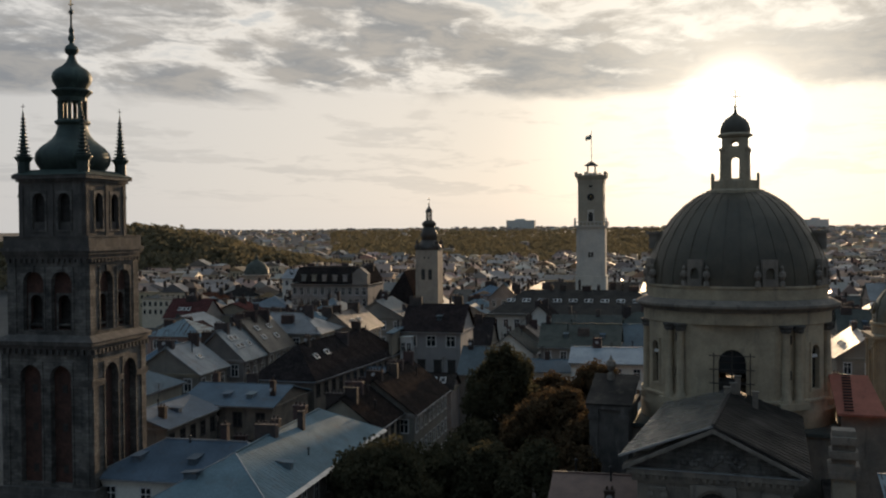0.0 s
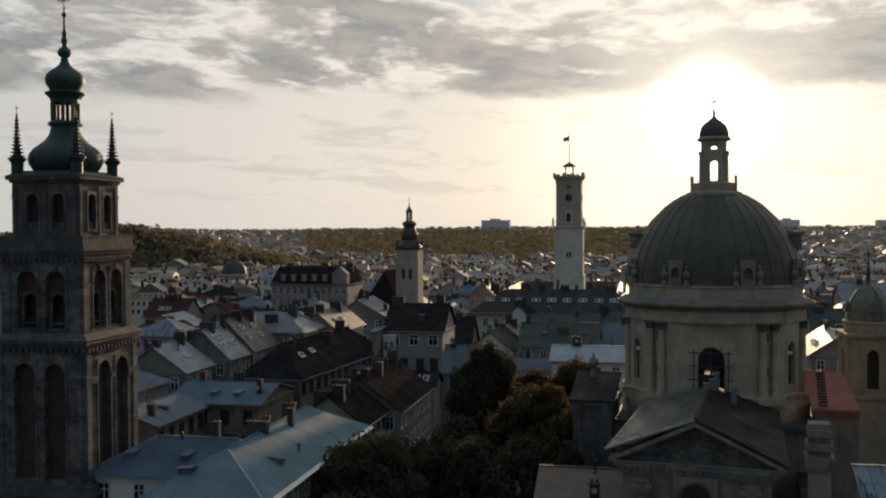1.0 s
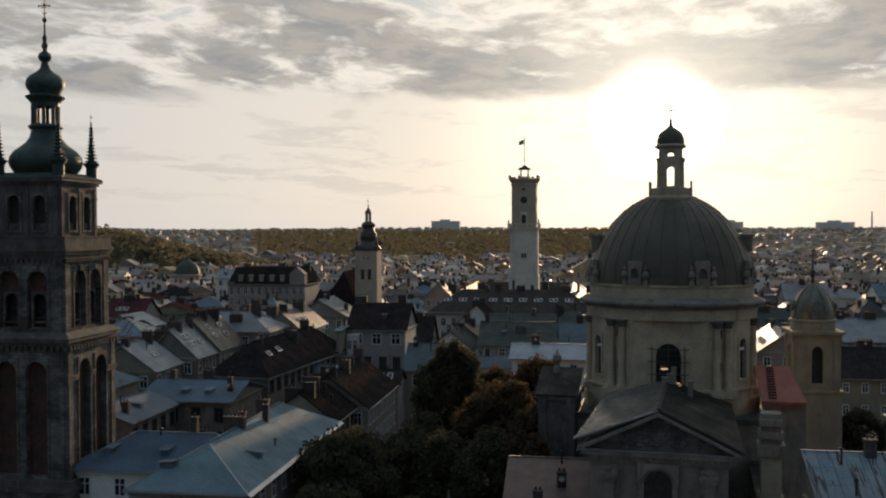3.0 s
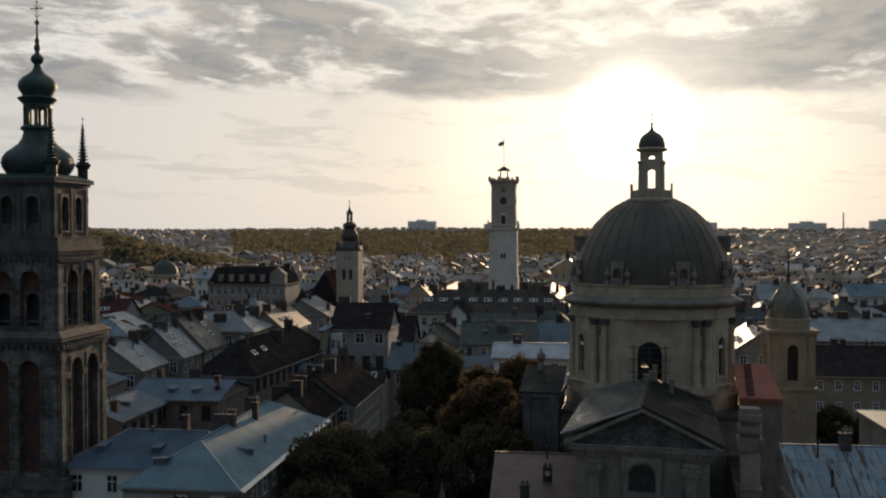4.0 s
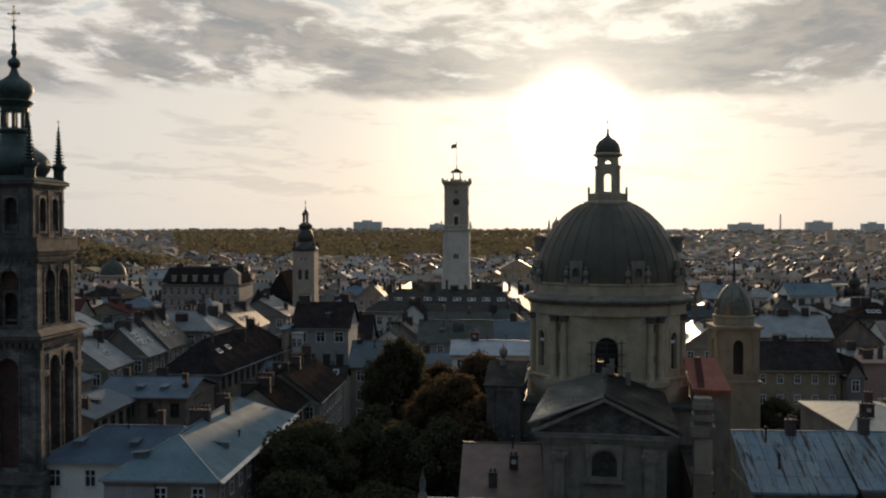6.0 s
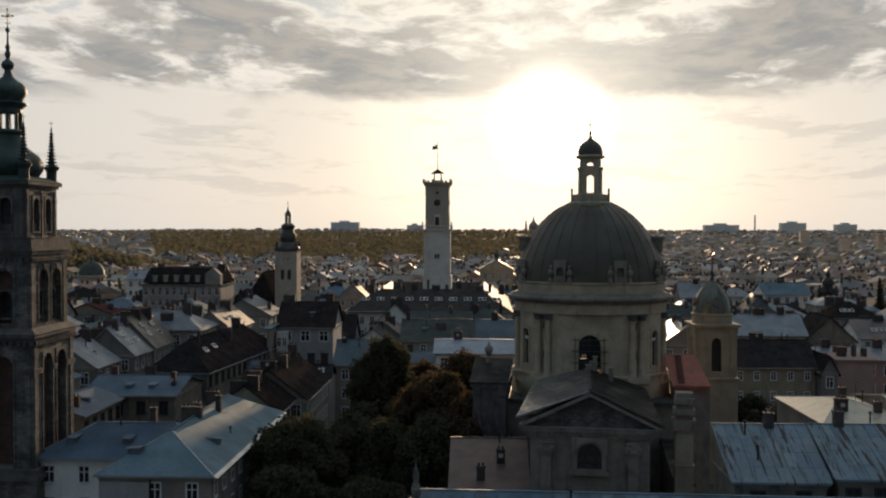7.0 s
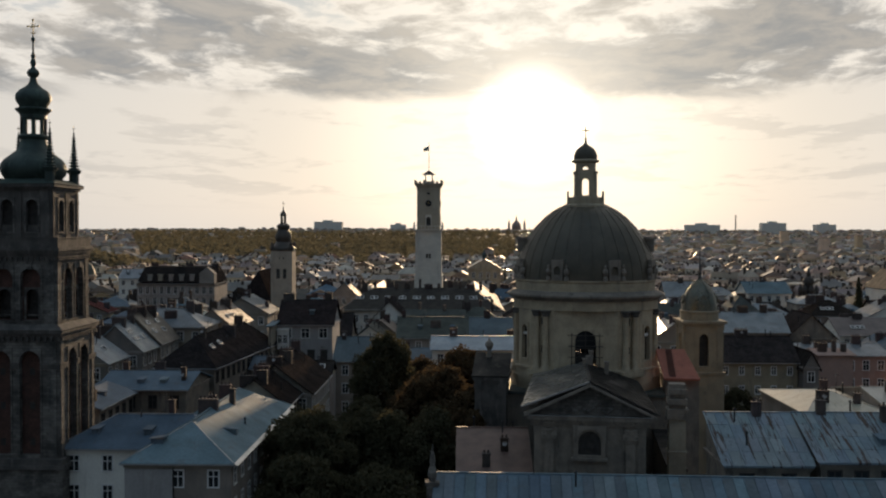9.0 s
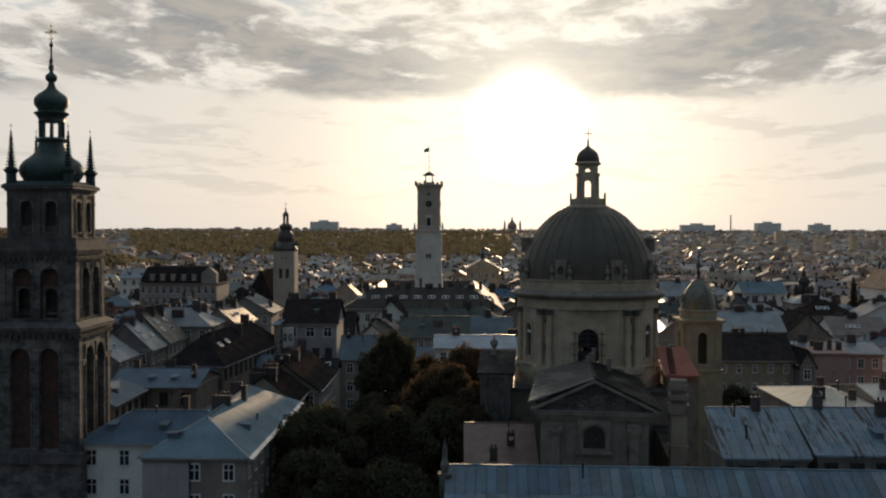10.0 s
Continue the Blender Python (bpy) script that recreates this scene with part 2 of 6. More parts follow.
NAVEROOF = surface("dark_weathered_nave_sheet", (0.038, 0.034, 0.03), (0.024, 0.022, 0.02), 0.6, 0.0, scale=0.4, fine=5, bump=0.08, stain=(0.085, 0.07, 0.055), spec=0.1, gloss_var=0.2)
# paler glossier nave sheet: grazing sun on the left slope put into the colour
NAVELIT = surface("worn_nave_sheet_lit_tone", (0.20, 0.185, 0.16), (0.11, 0.10, 0.088), 0.28, 0.0, scale=0.7, fine=6, bump=0.03, stain=(0.06, 0.05, 0.042), spec=0.5, gloss_var=0.14)
REDLEAD = surface("fresh_red_lead_sheet", (0.40, 0.14, 0.095), (0.33, 0.12, 0.085), 0.6, 0.0, scale=0.5, fine=5, bump=0.06, stain=(0.2, 0.085, 0.06), spec=0.1)
ZINC = surface("bare_zinc", (0.48, 0.49, 0.5), (0.38, 0.39, 0.4), 0.35, 0.8, scale=1.0, fine=8, bump=0.05)
REDSHEET = surface("red_lead_roof_sheet", (0.15, 0.09, 0.072), (0.11, 0.07, 0.058), 0.6, 0.0, scale=0.5, fine=5, bump=0.2, stain=(0.1, 0.07, 0.06))
GREENROOF = surface("green_painted_roof_sheet", (0.088, 0.097, 0.083), (0.062, 0.069, 0.061), 0.6, 0.1, scale=0.5, fine=5, bump=0.08, stain=(0.09, 0.085, 0.07), vary=0.15, spec=0.06)
HALLROOF = surface("dark_brown_hall_roof", (0.052, 0.045, 0.038), (0.036, 0.032, 0.028), 0.6, 0.0, scale=0.5, fine=5, bump=0.08, stain=(0.065, 0.055, 0.045), spec=0.12)
PALEBLUE = surface("pale_blue_grey_sheet", (0.36, 0.42, 0.45), (0.29, 0.345, 0.375), 0.5, 0.0, scale=0.3, fine=4, bump=0.04, stain=(0.2, 0.21, 0.21), vary=0.1, spec=0.3, world=True)
CHIMNEY = surface("sooty_chimney_brick", (0.085, 0.057, 0.047), (0.052, 0.04, 0.035), 0.9, scale=1.0, fine=9, bump=0.4, stain=(0.05, 0.045, 0.04), vary=0.3)
FRAME = surface("white_window_paint", (0.74, 0.72, 0.68), (0.64, 0.62, 0.59), 0.6, scale=2, fine=12, bump=0.05)
# dark wood; also colours the blocks that stand for shade inside towers
DARKWOOD_SHADE = surface("dark_wood_and_inner_shade", (0.05, 0.042, 0.036), (0.03, 0.027, 0.024), 0.8, scale=2, fine=12, bump=0.2)
IRON = surface("dark_iron", (0.05, 0.05, 0.05), (0.03, 0.03, 0.032), 0.5, 0.7, scale=2, fine=12, bump=0.1)
GOLD = surface("gilded_metal", (0.55, 0.38, 0.12), (0.42, 0.29, 0.1), 0.35, 0.9, scale=2, fine=12, bump=0.05)
FLAG = surface("faded_flag_cloth", (0.40, 0.40, 0.25), (0.25, 0.30, 0.42), 0.9, scale=0.6, fine=9, bump=0.05)
GLASS = glass_surface("window_glass")
BARK = surface("rough_bark", (0.10, 0.075, 0.055), (0.06, 0.048, 0.04), 0.95, scale=2, fine=14, bump=0.6, streak=True)
LEAF = leaf_surface("summer_leaves", (0.07, 0.068, 0.042), (0.10, 0.09, 0.055))
RUSSET = leaf_surface("turning_leaves", (0.082, 0.062, 0.038), (0.118, 0.08, 0.046))
# far canopy lightened and warmed in its colour in place of golden haze
WOODS = leaf_surface("haze_toned_wood_canopy", (0.155, 0.137, 0.088), (0.172, 0.15, 0.094), 0.5)
GROUND = surface("paved_ground", (0.075, 0.07, 0.065), (0.05, 0.048, 0.045), 0.9, scale=0.05, fine=1.5, bump=0.2, stain=(0.05, 0.055, 0.03))
# far walls and tiles: brightness and warmth of distant haze mixed into base colours
FARWALL = surface("far_house_walls", (0.68, 0.555, 0.40), (0.55, 0.45, 0.33), 0.9, scale=0.1, fine=0.6, bump=0.0, vary=0.35, island=True)
FARROOF = surface("far_tiled_roofs", (0.35, 0.245, 0.165), (0.25, 0.18, 0.13), 0.6, 0.0, scale=0.1, fine=0.6, bump=0.0, vary=0.5, island=True, spec=0.3)
FARSHEET = surface("far_sheet_roofs", (0.31, 0.27, 0.225), (0.22, 0.2, 0.17), 0.42, 0.0, scale=0.1, fine=0.6, bump=0.0, vary=0.5, island=True)


# ---------------------------------------------------------------- mesh tools
class Shape:
    """Vertices and faces of one mesh, gathered piece by piece."""
    def __init__(self):
        self.v, self.f, self.weld = [], [], False

    def add(self, verts, faces):
        k = len(self.v)
        self.v += [tuple(p) for p in verts]
        self.f += [tuple(i + k for i in f) for f in faces]
        return self

    def box(self, x0, x1, y0, y1, z0, z1, m=None):
        pts = [Vector(p) for p in ((x0, y0, z0), (x1, y0, z0), (x1, y1, z0), (x0, y1, z0), (x0, y0, z1), (x1, y0, z1), (x1, y1, z1), (x0, y1, z1))]
        if m:
            pts = [m @ p for p in pts]
        return self.add(pts, [(0, 3, 2, 1), (4, 5, 6, 7), (0, 1, 5, 4), (1, 2, 6, 5), (2, 3, 7, 6), (3, 0, 4, 7)])

    def block(self, h, z0, z1, k=None):
        k = h if k is None else k
        return self.box(-h, h, -k, k, z0, z1)

    def taper(self, h0, z0, h1, z1):
        """A four-sided frustum round the axis."""
        pts = [(s * h, t * h, z) for h, z in ((h0, z0), (h1, z1)) for s, t in ((-1, -1), (1, -1), (1, 1), (-1, 1))]
        return self.add(pts, [(0, 3, 2, 1), (4, 5, 6, 7), (0, 1, 5, 4), (1, 2, 6, 5), (2, 3, 7, 6), (3, 0, 4, 7)])

    def lathe(self, profile, n=16, cx=0.0, cy=0.0, sx=1.0, sy=1.0, turn=0.0):
        k = len(self.v)
        for r, z in profile:
            for i in range(n):
                a = 2 * math.pi * i / n + turn
                self.v.append((cx + sx * r * math.cos(a), cy + sy * r * math.sin(a), z))
        for j in range(len(profile) - 1):
            for i in range(n):
                a, b = k + j * n + i, k + j * n + (i + 1) % n
                self.f.append((a, b, b + n, a + n))
        self.f.append(tuple(k + i for i in reversed(range(n))))
        self.f.append(tuple(k + (len(profile) - 1) * n + i for i in range(n)))
        return self

    def sheet(self, a, b, c, d, thick):
        """A slab on the four corners, thickened downwards."""
        pts = [Vector(p) for p in (a, b, c, d)]
        low = [p - Vector((0, 0, thick)) for p in pts]
        return self.add(pts + low, [(0, 1, 2, 3), (7, 6, 5, 4), (0, 4, 5, 1), (1, 5, 6, 2), (2, 6, 7, 3), (3, 7, 4, 0)])

    def bar(self, a, b, w):
        a, b = Vector(a), Vector(b)
        q = (b - a).to_track_quat("Z", "Y").to_matrix().to_4x4()
        return self.box(-w, w, -w, w, 0, (b - a).length, Matrix.Translation(a) @ q)

    def arch_wall(self, x0, x1, z0, z1, arches, y0, y1, m=None, seg=8):
        """A wall from y0 to y1 with round-headed openings (middle, half width, foot, springing)."""
        k, at, self.weld = len(self.v), x0, True
        for c, h, zb, zs in sorted(arches):
            self.box(at, c - h, y0, y1, z0, z1)
            if zb > z0:
                self.box(c - h, c + h, y0, y1, z0, zb)
            pts = [(c - h * math.cos(math.pi * i / seg), zs + h * math.sin(math.pi * i / seg)) for i in range(seg + 1)]
            for (xa, za), (xb, zb2) in zip(pts, pts[1:]):
                self.add([(xa, y0, za), (xb, y0, zb2), (xb, y0, z1), (xa, y0, z1), (xa, y1, za), (xb, y1, zb2), (xb, y1, z1), (xa, y1, z1)],
                         [(0, 1, 2, 3), (7, 6, 5, 4), (0, 4, 5, 1), (3, 2, 6, 7)])
            at = c + h
        self.box(at, x1, y0, y1, z0, z1)
        if m:
            self.v[k:] = [tuple(m @ Vector(p)) for p in self.v[k:]]
        return self

    def mesh(self, name, material, smooth=False):
        me = bpy.data.meshes.new(name)
        v, f = self.v, self.f
        if self.weld:
            spot = {}
            index = [spot.setdefault(tuple(round(c, 3) for c in p), len(spot)) for p in v]
            v, f = list(spot), [tuple(dict.fromkeys(index[i] for i in q)) for q in f]
            f = [q for q in f if len(q) > 2]
        me.from_pydata(v, [], f)
        me.materials.append(material)
        if smooth:
            me.polygons.foreach_set("use_smooth", [True] * len(me.polygons))
            me.set_sharp_from_angle(angle=radians(35))
        me.update()
        return me


def part(name, shape, material, parent, label="", smooth=False, m=None):
    me = shape if isinstance(shape, bpy.types.Mesh) else shape.mesh(name, material, smooth)
    ob = new(name, me)
    ob.parent = parent
    if m is not None:
        ob.matrix_basis = m
    return tagged(ob, label)


def thing(name, x, y, z, label, category, group="", turn=0.0):
    ob = new(name)
    ob.matrix_basis = pose(x, y, z, 0, 0, turn)
    ob.empty_display_size = 0.5
    return tagged(ob, label, category, group)


def setting(name, shape, material, label, smooth=False):
    return tagged(new(name, shape.mesh(name, material, smooth)), label, kind="structure")


# shared small pieces
def window_meshes(w, h, bars=True, paint=FRAME):
    fr = Shape()
    t = 0.16
    fr.box(-w / 2 - t, -w / 2, -0.05, 0.04, 0, h).box(w / 2, w / 2 + t, -0.05, 0.04, 0, h)
    fr.box(-w / 2 - t, w / 2 + t, -0.05, 0.04, h, h + t).box(-w / 2 - 0.16, w / 2 + 0.16, -0.12, 0.04, -t, 0)
    if bars:
        fr.box(-0.055, 0.055, -0.03, 0.03, 0, h).box(-w / 2, -0.055, -0.03, 0.03, h * 0.62, h * 0.62 + 0.1).box(0.055, w / 2, -0.03, 0.03, h * 0.62, h * 0.62 + 0.1)
    gl = Shape().box(-w / 2, w / 2, 0.0, 0.02, 0, h)
    return fr.mesh("window", paint), gl.mesh("pane", GLASS)


WINDOWS = {}


def window(parent, x, y, z, w=1.1, h=1.8, turn=0.0, pane=True, dark=False):
    key = (w, h, dark)
    if key not in WINDOWS:
        WINDOWS[key] = window_meshes(w, h, True, DARKWOOD_SHADE if dark else FRAME)
    fr, gl = WINDOWS[key]
    wi = part("window", fr, None, parent, m=pose(x, y, z, 0, 0, turn))
    if pane:
        part("pane", gl, None, wi)
    return wi


def chimney_mesh(w, d, h):
    s = Shape().box(-w, w, -d, d, -1.2, h).box(-w - 0.08, w + 0.08, -d - 0.08, d + 0.08, h, h + 0.14)
    n = max(1, int(w / 0.22))
    for i in range(n):
        x = (i + 0.5) / n * 2 * w - w
        s.lathe([(0.12, h + 0.14), (0.1, h + 0.5)], 8, x, 0)
    return s.mesh("chimney", CHIMNEY)


CHIMNEYS = [chimney_mesh(0.45, 0.35, 1.3), chimney_mesh(0.8, 0.4, 1.5), chimney_mesh(0.35, 0.35, 1.9), chimney_mesh(1.2, 0.45, 1.2)]
SKYLIGHT = Shape().box(-0.52, -0.4, -0.7, 0.7, 0, 0.16).box(0.4, 0.52, -0.7, 0.7, 0, 0.16).box(-0.4, 0.4, -0.7, -0.56, 0, 0.16).box(-0.4, 0.4, 0.56, 0.7, 0, 0.16)
SKYLIGHT = SKYLIGHT.mesh("skylight", FRAME)
SKYPANE = Shape().box(-0.4, 0.4, -0.56, 0.56, 0.04, 0.1).mesh("pane", GLASS)


def skylight(parent, m):
    part("pane", SKYPANE, None, part("skylight", SKYLIGHT, None, parent, "glazed roof light", m=m))
DORMER = Shape().box(-0.42, 0.42, -0.5, 0.9, -0.6, 0.22).sheet((-0.6, -0.75, 0.3), (0.6, -0.75, 0.3), (0.6, 1.2, 0.48), (-0.6, 1.2, 0.48), 0.07)
DORMER = DORMER.mesh("dormer", METAL)


def roof_shape(x0, x1, y0, y1, ze, zr, kind, over=0.5, thick=0.18):
    """Gable along x ('x') or y ('y'), or hipped ('hx', 'hy'), as thick slabs with overhanging eaves."""
    s = Shape()
    if kind in ("y", "hy"):
        s = roof_shape(y0, y1, x0, x1, ze, zr, kind.replace("y", "x"), over, thick)
        s.v = [(y, x, z) for x, y, z in s.v]
        s.f = [tuple(reversed(f)) for f in s.f]
        return s
    ym = (y0 + y1) / 2
    drop = over * (zr - ze) / max(ym - y0, 0.1)
    a0, a1, b0, b1, e = x0 - over, x1 + over, y0 - over, y1 + over, ze - drop
    if kind == "x":
        cut = [(b0, e), (ym, zr), (b1, e), (b1, e - thick), (ym, zr - thick), (b0, e - thick)]
        s.add([(a0, y, z) for y, z in cut] + [(a1, y, z) for y, z in cut],
              [(0, 6, 7, 1), (1, 7, 8, 2), (2, 8, 9, 3), (3, 9, 10, 4), (4, 10, 11, 5), (5, 11, 6, 0), (0, 1, 4, 5), (1, 2, 3, 4), (11, 10, 7, 6), (10, 9, 8, 7)])
    else:
        r = min(ym - y0, (x1 - x0) / 2) * 0.95
        k0, k1 = x0 + r, x1 - r
        top = [(a0, b0, e), (a1, b0, e), (a1, b1, e), (a0, b1, e), (k0, ym, zr), (k1, ym, zr)]
        low = [(x, y, z - thick) for x, y, z in top[:4]]
        s.add(top + low, [(0, 1, 5, 4), (1, 2, 5), (2, 3, 4, 5), (3, 0, 4), (0, 6, 7, 1), (1, 7, 8, 2), (2, 8, 9, 3), (3, 9, 6, 0), (9, 8, 7, 6)])
    return s


def roof_seams(a, b, ze, zr, kind, step, width):
    """Standing seams from eaves to ridge or hip on all slopes."""
    s = Shape()

    def run(half, depth, reach, swap, hip):
        n = max(1, int(2 * half / step))
        for i in range(n + 1):
            x = -half + 2 * half * i / n
            k = 1.0 if not hip else min(1.0, (half - abs(x)) / max(reach, 0.1))
            if k < 0.08:
                continue
            for side in (-1, 1):
                p, q = (x, side * (depth + 0.45), ze - 0.45 * (zr - ze) / depth + 0.02), (x, side * depth * (1 - k), ze + (zr - ze) * k + 0.02)
                if swap:
                    p, q = (p[1], p[0], p[2]), (q[1], q[0], q[2])
                s.bar(p, q, width)
    h = kind[0] == "h"
    r = 0.95 * min(a, b)
    if "x" in kind:
        run(a, b, r, False, h)
    else:
        run(b, a, r, True, h)
    return s


HOUSES = []
AERIAL = Shape().lathe([(0.035, -0.6), (0.03, 3.0)], 6)
for _k, _w in ((2.9, 0.55), (2.65, 0.7), (2.4, 0.45), (1.9, 0.6)):
    AERIAL.box(-_w, _w, -0.02, 0.02, _k, _k + 0.04)
AERIAL = AERIAL.box(-0.02, 0.02, -0.5, 0.5, 2.62, 2.66).mesh("aerial", IRON)
DISH = Shape().lathe([(0.04, 0.0), (0.2, 0.04), (0.3, 0.11), (0.29, 0.11), (0.19, 0.05), (0.02, 0.02)], 14).bar((0, 0, 0.03), (0, 0, 0.3), 0.015).mesh("satellite_dish", GREYWALL)


VENT = Shape().lathe([(0.09, 0), (0.09, 1.55), (0.2, 1.56), (0.2, 1.64), (0.03, 1.8)], 8).mesh("vent_pipe", IRON)


def house(x0, x1, y0, y1, ze, zr, kind, wall, roof, label, rows=2, every=2.6, chimneys=(), win=(1.1, 1.8), sides="f", lights=(), dormers=(), group="", turn=0.0, cornice=True, pane=True, near=True, seams=0.75, seam=0.007, panels=None, dark=False, half=False):
    """A town house: walls with gables, cornice, roof slabs, windows by rows from the eaves down, chimneys, roof lights and dormers."""
    cx, cy = (x0 + x1) / 2, (y0 + y1) / 2
    t = thing("house", cx, cy, 0, label, "house", group, turn)
    a, b = (x1 - x0) / 2, (y1 - y0) / 2
    w = Shape().box(-a, a, -b, 0.3 if half else b, 0, ze - 0.05)
    if half:
        w.box(-a, a, 0.0, 0.3, ze - 0.05, zr - 0.22)
        for s in (-a, a - 0.3):
            w.add([(s, -b, ze - 0.05), (s + 0.3, -b, ze - 0.05), (s + 0.3, -0.002, ze - 0.05), (s, -0.002, ze - 0.05), (s, -0.002, zr - 0.22), (s + 0.3, -0.002, zr - 0.22)],
                  [(0, 1, 5, 4), (2, 3, 4, 5), (1, 2, 5), (3, 0, 4)])
    elif kind == "x":
        for s in (-a, a - 0.3):
            w.add([(s, -b, ze - 0.05), (s + 0.3, -b, ze - 0.05), (s + 0.3, b, ze - 0.05), (s, b, ze - 0.05), (s, 0, zr - 0.22), (s + 0.3, 0, zr - 0.22)],
                  [(0, 1, 5, 4), (2, 3, 4, 5), (1, 2, 5), (3, 0, 4)])
    elif kind == "y":
        for s in (-b, b - 0.3):
            w.add([(-a, s, ze - 0.05), (a, s, ze - 0.05), (a, s + 0.3, ze - 0.05), (-a, s + 0.3, ze - 0.05), (0, s, zr - 0.22), (0, s + 0.3, zr - 0.22)],
                  [(0, 1, 4), (1, 2, 5, 4), (2, 3, 5), (3, 0, 4, 5)])
    part("wall", w, wall, t)
    if cornice:
        k = 0.3 if half else b
        c = Shape().box(-a - 0.28, a + 0.28, -b - 0.28, k + 0.28, ze - 0.55, ze - 0.3).box(-a - 0.15, a + 0.15, -b - 0.15, k + 0.15, ze - 0.85, ze - 0.552)
        part("cornice", c, wall, t)
    cover = roof_shape(-a, a, -b, b, ze, zr, kind)
    if half:
        e = ze - 0.5 * (zr - ze) / b
        cover = Shape().sheet((-a - 0.3, -b - 0.5, e), (a + 0.3, -b - 0.5, e), (a + 0.3, 0.4, zr), (-a - 0.3, 0.4, zr), 0.18)
    top = part("roof", cover, roof, t)
    if near:
        k = {"x": a + 0.5, "y": b + 0.5, "hx": a - 0.95 * min(b, a), "hy": b - 0.95 * min(a, b)}[kind]
        if k > 0.3:
            part("ridge_cap", Shape().box(-k, k, -0.13, 0.13, zr - 0.08, zr + 0.09) if "x" in kind else Shape().box(-0.13, 0.13, -k, k, zr - 0.08, zr + 0.09), roof, top)
        if roof in (METAL, PALEBLUE, RUSTY, REDSHEET, GREENROOF, SHEET, PALESHEET, BROWNSHEET) and seams:
            part("seams", roof_seams(a, b, ze, zr, kind, seams, seam), roof, top, "thin standing seams")["kind"] = "stuff"
        if kind[0] == "h":
            e = 0.5 * (zr - ze) / (b if kind == "hx" else a)
            for sx in (-1, 1):
                for sy in (-1, 1):
                    tip = (sx * k, 0, zr) if kind == "hx" else (0, sy * k, zr)
                    part("hip_cap", Shape().bar((sx * (a + 0.5), sy * (b + 0.5), ze - e), tip, 0.045), ZINC if roof.name == "blue_grey_roof_sheet" else roof, top)

    if seams or not near:
        d = 0.5 * (zr - ze) / (b if "x" in kind else a)
        if "x" in kind or kind == "hy":
            part("gutter", Shape().box(-a - 0.5, a + 0.5, -b - 0.66, -b - 0.5, ze - d - 0.2, ze - d - 0.06), ZINC, t, "bare zinc gutter")
        if "y" in kind or kind == "hx":
            part("gutter", Shape().box(a + 0.5, a + 0.66, -b - 0.5, b + 0.5, ze - d - 0.2, ze - d - 0.06), ZINC, t, "bare zinc gutter")
    if panels:
        run, up = b + 0.5, 0.5 * (zr - ze) / b
        slope, long = math.atan2(zr - ze, b), math.hypot(run, zr - ze + up)
        cols = int((2 * a + 1) / panels[0])
        wide, tall = (2 * a + 1) / cols, long / panels[1]
        sheet = Shape().box(-wide / 2 + 0.015, wide / 2 - 0.015, -tall / 2 + 0.012, tall / 2 - 0.012, 0.0, 0.025).box(wide / 2 - 0.035, wide / 2 - 0.015, -tall / 2 + 0.012, tall / 2 - 0.012, 0.0252, 0.07).mesh("roof_panel", roof)
        rnd = random.Random(9)
        for i in range(min(cols, panels[2])):
            for j in range(panels[1]):
                k = (j + 0.5) / panels[1]
                part("roof_panel", sheet, None, top, m=pose(-a - 0.5 + (i + 0.5) * wide, -run + run * k, ze - up + (zr - ze + up) * k + 0.006 + rnd.uniform(0, 0.012), math.degrees(slope) + rnd.uniform(-0.3, 0.3), 0, 0))

    def lie(x, y):
        """Height and slope of the roof over a place of the plan."""
        if kind in ("x", "hx"):
            return zr - abs(y) / b * (zr - ze), math.degrees(math.atan2(zr - ze, b)) * (1 if y < 0 else -1), 0
        return zr - abs(x) / a * (zr - ze), 0, math.degrees(math.atan2(zr - ze, a)) * (-1 if x < 0 else 1)
    for x, y, k in chimneys:
        part("chimney", CHIMNEYS[k], None, t, m=pose(x - cx, y - cy, lie(x - cx, y - cy)[0]))
    if near:
        rv = random.Random(int(abs(cx) * 7 + cy * 13))
        for _ in range(rv.choice([1, 2, 3])):
            vx, vy = rv.uniform(-0.75, 0.75) * a, rv.uniform(-0.75, 0.75) * b
            part("vent_pipe", VENT, None, t, m=pose(vx, vy, lie(vx, vy)[0] - (0.3 if kind[0] != "h" else 0.9)))
        if rv.random() < 0.75:
            vx, vy = rv.uniform(-0.5, 0.5) * a, rv.uniform(-0.3, 0.3) * b
            part("aerial", AERIAL, None, t, "thin roof aerial", m=pose(vx, vy, lie(vx, vy)[0] - 0.2, 0, 0, rv.uniform(0, 180)))
        for x, y, k in chimneys[:1 if rv.random() < 0.45 else 0]:
            part("satellite_dish", DISH, None, t, "grey satellite dish", m=pose(x - cx, y - cy - 0.75, lie(x - cx, y - cy)[0] + 0.9, 65, 0, rv.uniform(-50, 30)) @ pose(0, 0, -0.1))
    for x, y in lights:
        z, rx, ry = lie(x - cx, y - cy)
        skylight(t, pose(x - cx, y - cy, z + 0.05, rx, ry, 0))
    for x, y in dormers:
        z, rx, ry = lie(x - cx, y - cy)
        part("dormer", DORMER, None, t, m=pose(x - cx, y - cy, z + 0.2, 0, 0, 0 if kind in ("x", "hx") else (-90 if x < cx else 90)))
    for side in sides:
        span, edge, rz = {"f": (2 * a, -b, 0), "r": (2 * b, a, 90), "l": (2 * b, -a, -90), "b": (2 * a, b, 180)}[side]
        n = max(1, int((span - 0.8) / every))
        for j in range(rows):
            z = ze - 1.2 - win[1] - j * 3.6
            if z < 0.8:
                break
